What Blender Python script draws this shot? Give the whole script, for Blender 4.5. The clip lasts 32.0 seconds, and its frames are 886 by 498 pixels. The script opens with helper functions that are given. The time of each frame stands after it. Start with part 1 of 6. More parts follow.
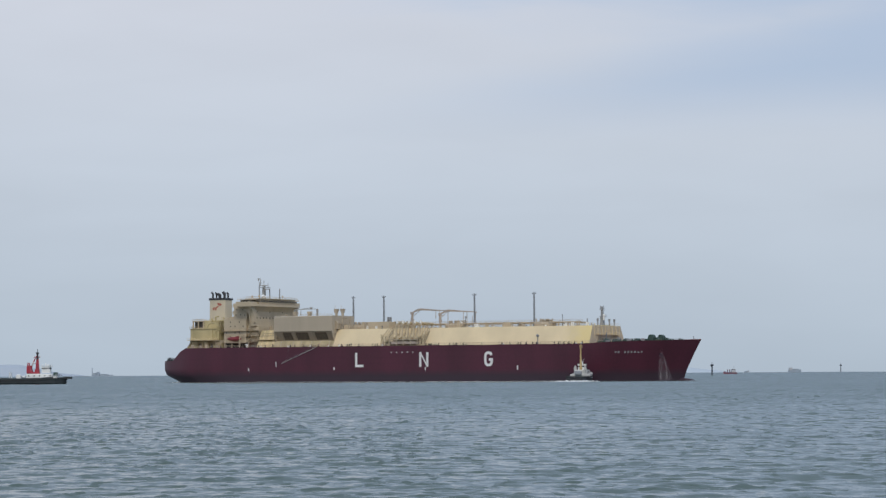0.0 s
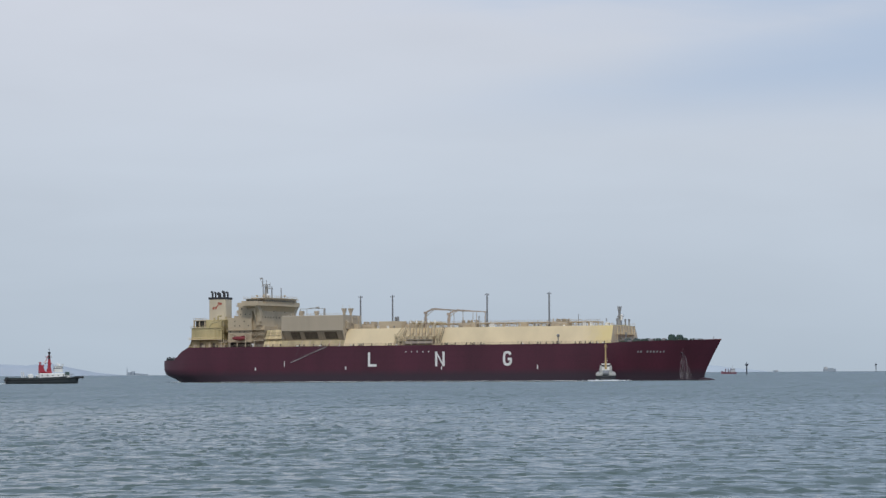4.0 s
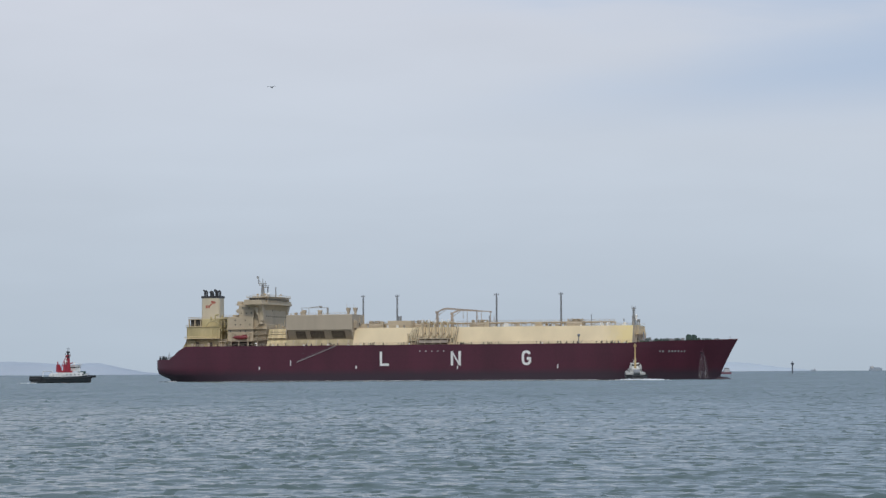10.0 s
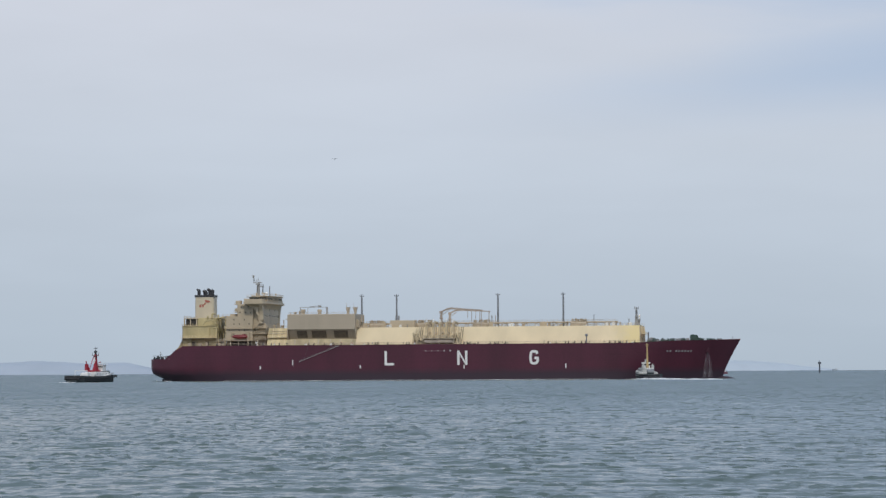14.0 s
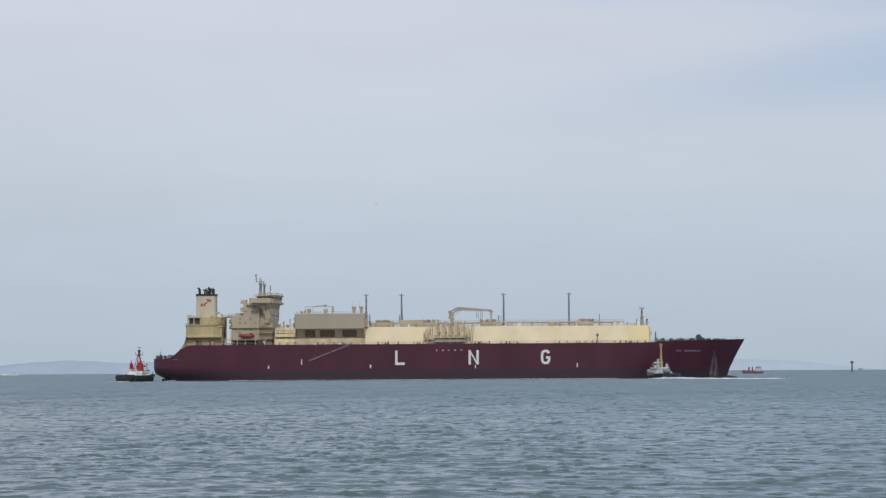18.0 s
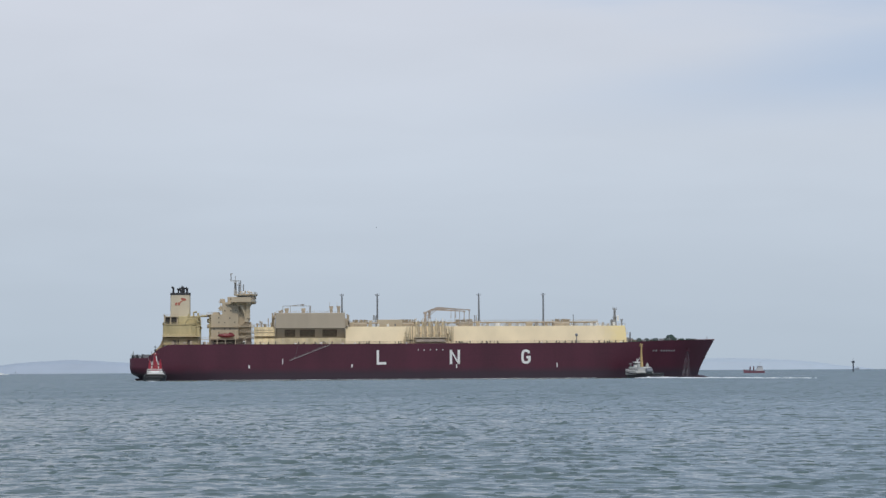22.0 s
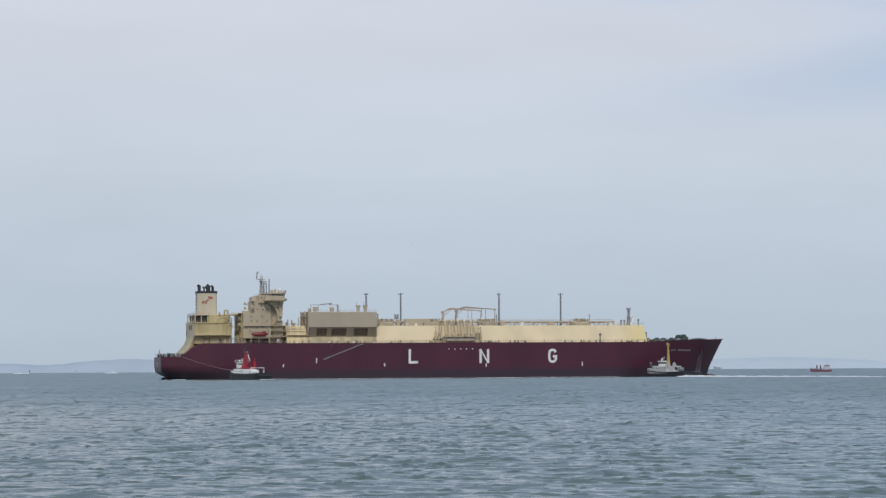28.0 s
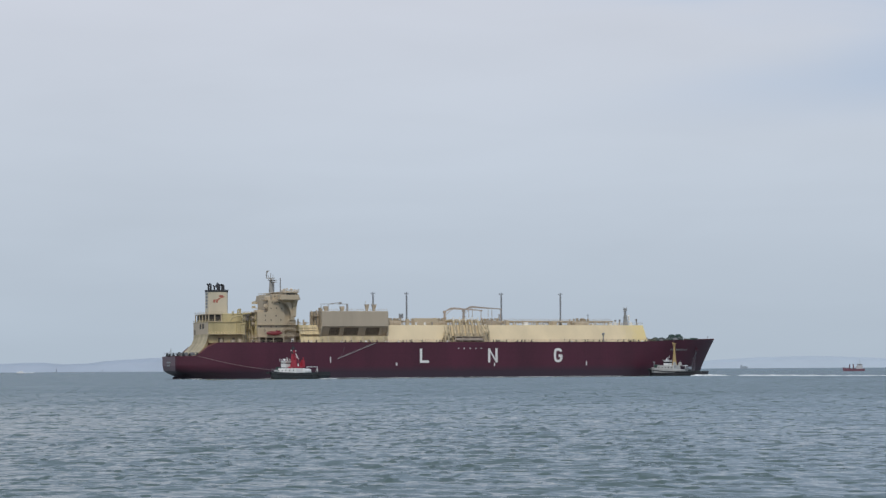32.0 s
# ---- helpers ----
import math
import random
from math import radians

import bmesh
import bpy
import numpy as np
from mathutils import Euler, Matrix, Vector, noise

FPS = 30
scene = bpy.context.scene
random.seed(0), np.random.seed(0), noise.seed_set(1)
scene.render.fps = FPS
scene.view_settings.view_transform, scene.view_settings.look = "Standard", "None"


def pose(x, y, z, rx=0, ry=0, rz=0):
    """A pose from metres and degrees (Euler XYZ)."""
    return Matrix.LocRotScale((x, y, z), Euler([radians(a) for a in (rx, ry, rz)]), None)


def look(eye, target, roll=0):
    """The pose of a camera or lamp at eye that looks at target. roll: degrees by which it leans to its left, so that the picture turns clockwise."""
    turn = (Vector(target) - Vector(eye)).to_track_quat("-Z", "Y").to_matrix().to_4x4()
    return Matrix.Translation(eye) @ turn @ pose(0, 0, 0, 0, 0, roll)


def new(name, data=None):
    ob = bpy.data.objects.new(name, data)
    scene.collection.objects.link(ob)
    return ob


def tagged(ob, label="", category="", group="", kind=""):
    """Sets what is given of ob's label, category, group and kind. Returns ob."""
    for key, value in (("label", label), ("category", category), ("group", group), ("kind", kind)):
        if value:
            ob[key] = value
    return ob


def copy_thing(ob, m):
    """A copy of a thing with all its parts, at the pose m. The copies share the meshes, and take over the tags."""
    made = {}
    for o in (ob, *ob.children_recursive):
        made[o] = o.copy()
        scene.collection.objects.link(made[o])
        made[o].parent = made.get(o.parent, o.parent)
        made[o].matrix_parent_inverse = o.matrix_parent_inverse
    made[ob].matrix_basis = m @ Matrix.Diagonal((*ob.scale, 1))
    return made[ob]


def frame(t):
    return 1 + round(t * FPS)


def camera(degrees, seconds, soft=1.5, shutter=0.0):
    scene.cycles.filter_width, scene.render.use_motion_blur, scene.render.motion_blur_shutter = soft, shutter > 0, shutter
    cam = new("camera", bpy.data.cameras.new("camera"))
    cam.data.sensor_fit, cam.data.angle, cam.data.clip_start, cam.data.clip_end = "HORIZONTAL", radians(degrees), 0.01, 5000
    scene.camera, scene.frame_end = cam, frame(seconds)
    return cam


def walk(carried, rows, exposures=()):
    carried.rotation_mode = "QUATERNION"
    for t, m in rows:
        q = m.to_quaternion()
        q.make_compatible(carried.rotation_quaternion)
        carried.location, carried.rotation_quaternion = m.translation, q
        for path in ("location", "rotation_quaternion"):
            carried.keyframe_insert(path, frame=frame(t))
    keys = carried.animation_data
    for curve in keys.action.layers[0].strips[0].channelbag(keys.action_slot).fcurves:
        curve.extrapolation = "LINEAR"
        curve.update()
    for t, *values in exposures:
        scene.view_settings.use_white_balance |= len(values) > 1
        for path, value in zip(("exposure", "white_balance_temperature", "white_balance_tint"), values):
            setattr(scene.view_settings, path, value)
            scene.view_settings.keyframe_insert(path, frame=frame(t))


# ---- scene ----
SECONDS = 32.0
EYE = (0.0, 0.0, 4.467)
ROLL = -0.331

# ---- camera: held by hand on the shore, following the ship slowly to the left ----
cam = camera(21.147, SECONDS, soft=1.4)
PAN = [(0, 0.000), (0.5, 0.077), (1, 0.146), (1.5, 0.219), (2, 0.227), (2.5, 0.377), (3, 0.575), (3.5, 0.724),
       (5.5, 1.012), (6, 1.097), (6.5, 1.215), (7, 1.376), (7.5, 1.508), (8, 1.591), (8.5, 1.615), (9, 1.707),
       (9.5, 1.808), (10, 1.906), (10.5, 1.998), (11, 2.035), (11.5, 2.033), (12, 2.089), (12.5, 2.189),
       (13, 2.300), (13.5, 2.453), (14, 2.547), (14.5, 2.624), (16.5, 3.033), (17, 3.176), (17.5, 3.249),
       (18, 3.307), (18.5, 3.299), (19, 3.297), (19.5, 3.295), (20, 3.293), (20.5, 3.290), (21, 3.291),
       (21.5, 3.293), (22, 3.336), (22.5, 3.440), (23, 3.592), (23.5, 3.744), (24, 3.838), (24.5, 3.939),
       (25, 4.001), (25.5, 4.055), (27.5, 4.632), (28, 4.742), (28.5, 4.837), (29, 5.010), (29.5, 5.170),
       (30, 5.193), (30.5, 5.242), (31, 5.307), (31.5, 5.364), (32, 5.375)]


def curve(c, t):
    u = (t - 16.0) / 16.0
    return sum(k * u ** i for i, k in enumerate(c))


def aim(t, pan):
    tilt = radians(curve((2.91744, -0.04559, -0.00554, -0.00288), t))
    p = radians(pan)
    way = Vector((-math.sin(p) * math.cos(tilt), math.cos(p) * math.cos(tilt), math.sin(tilt)))
    return look(EYE, Vector(EYE) + way * 100.0, ROLL)


walk(cam, [(t, aim(t, p)) for t, p in PAN], exposures=[(0, 0.0), (17, 0.01), (24, 0.04), (28, 0.05), (29, 0.07), (29.7, -0.04), (32, -0.03)])


def ship_pose(t):
    """The carrier: origin at the waterline under its stern end, +x to the bow."""
    h = radians(curve((-2.82852, 28.33983, 0.9039, -1.34996), t))
    x = curve((-61.8307, -52.8849, 0.52744, 2.9365), t)
    y = curve((1194.123, 12.978), t)
    return pose(x - 150 * math.cos(h), y - 150 * math.sin(h), 0, 0, 0, math.degrees(h))


# ---- sky and sun ----
SUN_EL, SUN_AZ = 47.0, 176.0      # elevation; compass bearing with north along +y: high behind the camera


def make_world():
    """Thin bright overcast: pale cloud, greyer to the horizon, opening to hazy blue high on the right."""
    w = bpy.data.worlds.new("sky")
    w.use_nodes = True
    nt = w.node_tree
    N, L = nt.nodes, nt.links
    bg = N["Background"]

    def blend(kind, fac, a, b):
        n = N.new("ShaderNodeMix")
        n.data_type, n.blend_type = "RGBA", kind
        for k, v in ((0, fac), (6, a), (7, b)):
            if hasattr(v, "links"):
                L.new(v, n.inputs[k])
            else:
                n.inputs[k].default_value = v
        return n.outputs[2]

    def calc(op, a, b, c=0.0):
        n = N.new("ShaderNodeMath")
        n.operation = op
        for k, v in enumerate((a, b, c)):
            if hasattr(v, "links"):
                L.new(v, n.inputs[k])
            else:
                n.inputs[k].default_value = v
        return n.outputs[0]

    def step(v, lo, hi, to=1.0):
        n = N.new("ShaderNodeMapRange")
        n.interpolation_type = "SMOOTHSTEP"
        L.new(v, n.inputs[0])
        n.inputs["From Min"].default_value, n.inputs["From Max"].default_value, n.inputs["To Max"].default_value = lo, hi, to
        return n.outputs[0]

    def cloud(scale, turn, shift, detail):
        mp = N.new("ShaderNodeMapping")
        mp.inputs["Scale"].default_value, mp.inputs["Location"].default_value = scale, shift
        mp.inputs["Rotation"].default_value = (0.0, radians(turn), 0.0)
        L.new(co.outputs["Generated"], mp.inputs[0])
        n = N.new("ShaderNodeTexNoise")
        n.inputs["Scale"].default_value, n.inputs["Detail"].default_value = 1.0, detail
        n.inputs["Roughness"].default_value, n.inputs["Distortion"].default_value = 0.5, 0.4
        L.new(mp.outputs[0], n.inputs[0])
        return n.outputs[0]

    co = N.new("ShaderNodeTexCoord")
    sep = N.new("ShaderNodeSeparateXYZ")
    L.new(co.outputs["Generated"], sep.inputs[0])
    sky = N.new("ShaderNodeTexSky")
    sky.sky_type, sky.sun_disc = "NISHITA", False
    sky.sun_elevation, sky.sun_rotation = radians(SUN_EL), radians(SUN_AZ)
    sky.dust_density = 2.5
    clear = blend("MULTIPLY", 1.0, sky.outputs[0], (0.07, 0.07, 0.07, 1))
    clear = blend("MIX", 0.75, clear, (0.455, 0.58, 0.79, 1))
    hr = N.new("ShaderNodeValToRGB")
    e = hr.color_ramp.elements
    e[0].position, e[0].color = 0.0, (0.435, 0.515, 0.605, 1)
    e[1].position, e[1].color = 1.0, (0.70, 0.71, 0.735, 1)
    for p, c in ((0.03, (0.475, 0.55, 0.64, 1)), (0.085, (0.545, 0.61, 0.70, 1)), (0.155, (0.61, 0.65, 0.735, 1))):
        e.new(p).color = c
    L.new(sep.outputs["Z"], hr.inputs[0])
    soft = cloud((5.0, 5.0, 16.0), 14, (0.9, 0.4, 1.7), 3.0)
    thin = cloud((10.0, 10.0, 48.0), 10, (3.1, 0.2, 0.4), 5.0)
    shade = calc("MULTIPLY_ADD", soft, 0.13, 0.935)
    shade = calc("MULTIPLY_ADD", thin, 0.085, calc("SUBTRACT", shade, 0.0425))
    pale = N.new("ShaderNodeVectorMath")
    pale.operation = "SCALE"
    L.new(hr.outputs[0], pale.inputs[0])
    L.new(shade, pale.inputs["Scale"])
    lift = calc("MULTIPLY_ADD", sep.outputs["Z"], 4.0, sep.outputs["X"])
    lift = calc("MULTIPLY_ADD", thin, 0.30, lift)
    lift = calc("MULTIPLY_ADD", soft, 0.20, lift)
    # a slanting gap of blue low on the right, and thinner cloud overhead
    slant = calc("SUBTRACT", calc("MULTIPLY_ADD", sep.outputs["X"], 0.305, 0.1125), sep.outputs["Z"])
    slant = calc("MULTIPLY_ADD", thin, 0.022, calc("MULTIPLY_ADD", soft, 0.016, slant))
    gap = calc("MULTIPLY", step(slant, 0.004, 0.050, 0.75), step(sep.outputs["Z"], 0.094, 0.128))
    fac = calc("MAXIMUM", gap, step(lift, 0.78, 1.14, 0.9))
    L.new(blend("MIX", fac, pale.outputs[0], clear), bg.inputs[0])
    bg.inputs[1].default_value = 1.0
    scene.world = w


make_world()


def make_sun():
    s = bpy.data.lights.new("sun", "SUN")
    s.energy, s.angle, s.color = 1.45, radians(8), (1.0, 0.935, 0.83)
    a, e = radians(SUN_AZ), radians(SUN_EL)
    to = Vector((math.sin(a) * math.cos(e), math.cos(a) * math.cos(e), math.sin(e)))
    new("sun", s).matrix_world = look(to * 2000.0, (0, 0, 0))


make_sun()


# ---- materials ----
def material(name, rgb, rough=0.6, vary=0.15, scale=0.4, fine=6.0, bump=0.1, streak=0.0, spec=0.5):
    """Paint or metal with stains at two scales, light relief and, if wanted, rain streaks."""
    m = bpy.data.materials.new(name)
    m.use_nodes = True
    nt = m.node_tree
    N, L = nt.nodes, nt.links
    b = N["Principled BSDF"]
    b.inputs["Roughness"].default_value = rough
    b.inputs["Specular IOR Level"].default_value = spec
    co = N.new("ShaderNodeTexCoord")
    mp = N.new("ShaderNodeMapping")
    mp.inputs["Scale"].default_value = (1, 1, 0.18 if streak else 1)
    L.new(co.outputs["Object"], mp.inputs[0])
    big, small = N.new("ShaderNodeTexNoise"), N.new("ShaderNodeTexNoise")
    big.inputs["Scale"].default_value, small.inputs["Scale"].default_value = scale, fine
    big.inputs["Detail"].default_value = small.inputs["Detail"].default_value = 4.0
    L.new(mp.outputs[0], big.inputs[0])
    L.new(co.outputs["Object"], small.inputs[0])
    add = N.new("ShaderNodeMath"); add.operation = "MULTIPLY_ADD"
    L.new(small.outputs[0], add.inputs[0]); add.inputs[1].default_value = 0.45
    L.new(big.outputs[0], add.inputs[2])
    rp = N.new("ShaderNodeMapRange")
    rp.inputs["From Min"].default_value, rp.inputs["From Max"].default_value = 0.45, 1.0
    L.new(add.outputs[0], rp.inputs[0])
    mx = N.new("ShaderNodeMix"); mx.data_type = "RGBA"
    dark = [c * (1 - vary) for c in rgb]
    light = [min(1.0, c * (1 + vary * 0.5)) for c in rgb]
    mx.inputs[6].default_value, mx.inputs[7].default_value = (*dark, 1), (*light, 1)
    L.new(rp.outputs[0], mx.inputs[0])
    L.new(mx.outputs[2], b.inputs["Base Color"])
    if bump:
        bp = N.new("ShaderNodeBump")
        bp.inputs["Strength"].default_value, bp.inputs["Distance"].default_value = bump, 0.05
        L.new(add.outputs[0], bp.inputs["Height"])
        L.new(bp.outputs[0], b.inputs["Normal"])
    return m


CREAM = material("cream_paint", (0.72, 0.59, 0.375), 0.5, vary=0.14, scale=0.12, streak=1)
BEIGE = material("beige_paint", (0.535, 0.44, 0.31), 0.5, vary=0.14, scale=0.15, streak=1)
FUNNEL = material("funnel_cream", (0.60, 0.53, 0.40), 0.45, vary=0.12, scale=0.2, streak=1)
BOXGREY = material("grey_beige_paint", (0.455, 0.385, 0.292), 0.5, vary=0.14, scale=0.15, streak=1)
APRON = material("mottled_cream_paint", (0.50, 0.415, 0.245), 0.55, vary=0.45, scale=0.25, streak=1)
YELLOWED = material("yellowed_cream_paint", (0.66, 0.545, 0.31), 0.5, vary=0.4, scale=0.2, streak=1)
HOUSE = material("house_beige_paint", (0.495, 0.41, 0.29), 0.5, vary=0.22, scale=0.15, streak=1)
BUFF = material("buff_paint", (0.535, 0.447, 0.24), 0.5, vary=0.4, scale=0.15, streak=1)
PIPE = material("pipe_paint", (0.47, 0.39, 0.285), 0.5, vary=0.3, scale=0.4)
LOAD = material("loading_pipe_buff", (0.60, 0.49, 0.315), 0.5, vary=0.3, scale=0.5)
CRANE = material("crane_paint", (0.415, 0.345, 0.29), 0.5, vary=0.25, scale=0.4)
STEEL = material("grey_steel", (0.28, 0.285, 0.29), 0.45, vary=0.25, scale=0.5)
PALEMAST = material("pale_mast_paint", (0.35, 0.34, 0.32), 0.5, vary=0.2, scale=0.5)
MASTG = material("mast_grey", (0.21, 0.225, 0.245), 0.5, vary=0.25, scale=0.5)
DARK = material("black_paint", (0.042, 0.042, 0.046), 0.5, vary=0.3)
WHITE = material("white_paint", (0.80, 0.80, 0.78), 0.4, vary=0.12, scale=0.5, streak=1)
PALE = material("grey_white_paint", (0.50, 0.50, 0.48), 0.5, vary=0.2, scale=0.5, streak=1)
HULLGREEN = material("dark_green_hull_paint", (0.028, 0.036, 0.039), 0.5, vary=0.3)
RED = material("red_paint", (0.38, 0.03, 0.05), 0.4, vary=0.25, scale=0.6)
ORANGE = material("orange_red_plastic", (0.21, 0.03, 0.035), 0.35, vary=0.12)
OLIVE = material("olive_deck_paint", (0.075, 0.095, 0.06), 0.6, vary=0.35)
GREEN = material("deck_green", (0.045, 0.083, 0.068), 0.6, vary=0.3)
DECK = material("deck_red_brown", (0.16, 0.05, 0.04), 0.7, vary=0.3)
GLASS = material("dark_window_glass", (0.012, 0.014, 0.018), 0.08, vary=0.1, bump=0)
WINDOW = material("dim_window_glass", (0.13, 0.12, 0.105), 0.25, vary=0.2, bump=0)
RUBBER = material("black_rubber", (0.030, 0.032, 0.035), 0.8, vary=0.3)
YELLOW = material("yellow_paint", (0.50, 0.36, 0.16), 0.45, vary=0.15, scale=0.5)
ROPE = material("pale_rope", (0.33, 0.25, 0.24), 0.9, vary=0.2)
EMBLEM = material("faded_red_paint", (0.42, 0.13, 0.09), 0.5, vary=0.2)
FOAM = material("white_foam", (0.85, 0.88, 0.88), 0.7, vary=0.2, scale=0.5)


def hull_material():
    """Maroon topsides over a duller boot-top band, with plate seams, scuffs and rain streaks."""
    m = material("maroon_hull_paint", (0.079, 0.0134, 0.0294), 0.42, vary=0.32, scale=0.06, fine=1.2, streak=1, bump=0.25, spec=0.5)
    nt = m.node_tree
    N, L = nt.nodes, nt.links
    b = N["Principled BSDF"]
    # faint bluish sheen: the air's haze over the dark hull, put into the paint
    b.inputs["Sheen Weight"].default_value, b.inputs["Sheen Roughness"].default_value = 0.035, 0.6
    b.inputs["Sheen Tint"].default_value = (0.75, 0.8, 1.0, 1.0)
    src = b.inputs["Base Color"].links[0].from_socket
    co = N.new("ShaderNodeTexCoord")
    sep = N.new("ShaderNodeSeparateXYZ")
    L.new(co.outputs["Object"], sep.inputs[0])
    nz = N.new("ShaderNodeTexNoise")
    nz.inputs["Scale"].default_value = 0.25
    L.new(co.outputs["Object"], nz.inputs[0])
    a = N.new("ShaderNodeMath"); a.operation = "MULTIPLY_ADD"
    L.new(nz.outputs[0], a.inputs[0]); a.inputs[1].default_value = 1.6
    L.new(sep.outputs["Z"], a.inputs[2])
    r = N.new("ShaderNodeMapRange")
    r.inputs["From Min"].default_value, r.inputs["From Max"].default_value = 3.2, 6.6
    L.new(a.outputs[0], r.inputs[0])
    mx = N.new("ShaderNodeMix"); mx.data_type = "RGBA"
    L.new(r.outputs[0], mx.inputs[0])
    mx.inputs[6].default_value = (0.037, 0.019, 0.030, 1)
    L.new(src, mx.inputs[7])
    # weld seams of the shell plating
    br = N.new("ShaderNodeTexBrick")
    br.inputs["Scale"].default_value = 1.0
    br.inputs["Brick Width"].default_value, br.inputs["Row Height"].default_value = 14.0, 2.9
    br.inputs["Mortar Size"].default_value, br.inputs["Mortar Smooth"].default_value = 0.06, 0.6
    sw = N.new("ShaderNodeCombineXYZ")
    L.new(sep.outputs["X"], sw.inputs[0]); L.new(sep.outputs["Z"], sw.inputs[1])
    L.new(sw.outputs[0], br.inputs[0])
    dk = N.new("ShaderNodeMix"); dk.data_type = "RGBA"; dk.blend_type = "MULTIPLY"
    L.new(br.outputs["Fac"], dk.inputs[0])
    L.new(mx.outputs[2], dk.inputs[6]); dk.inputs[7].default_value = (0.78, 0.78, 0.78, 1)
    L.new(dk.outputs[2], b.inputs["Base Color"])
    return m


HULL = hull_material()


def trunk_material():
    """Cream trunk paint, renewed in a yellower shade over its last metres before the forward end."""
    m = material("trunk_cream_paint", (0.72, 0.59, 0.375), 0.5, vary=0.16, scale=0.10, streak=1)
    N, L = m.node_tree.nodes, m.node_tree.links
    b = N["Principled BSDF"]
    src = b.inputs["Base Color"].links[0].from_socket
    co, sep, nz = N.new("ShaderNodeTexCoord"), N.new("ShaderNodeSeparateXYZ"), N.new("ShaderNodeTexNoise")
    L.new(co.outputs["Object"], sep.inputs[0])
    L.new(co.outputs["Object"], nz.inputs[0])
    nz.inputs["Scale"].default_value, nz.inputs["Detail"].default_value = 0.35, 3.0
    a = N.new("ShaderNodeMath"); a.operation = "MULTIPLY_ADD"
    L.new(nz.outputs[0], a.inputs[0]); a.inputs[1].default_value = 9.0
    L.new(sep.outputs["X"], a.inputs[2])
    r = N.new("ShaderNodeMapRange")
    r.inputs["From Min"].default_value, r.inputs["From Max"].default_value, r.inputs["To Max"].default_value = 243.0, 253.0, 0.75
    L.new(a.outputs[0], r.inputs[0])
    mx = N.new("ShaderNodeMix"); mx.data_type = "RGBA"
    L.new(r.outputs[0], mx.inputs[0])
    L.new(src, mx.inputs[6]); mx.inputs[7].default_value = (0.70, 0.56, 0.24, 1)
    L.new(mx.outputs[2], b.inputs["Base Color"])
    return m


TRUNK = trunk_material()


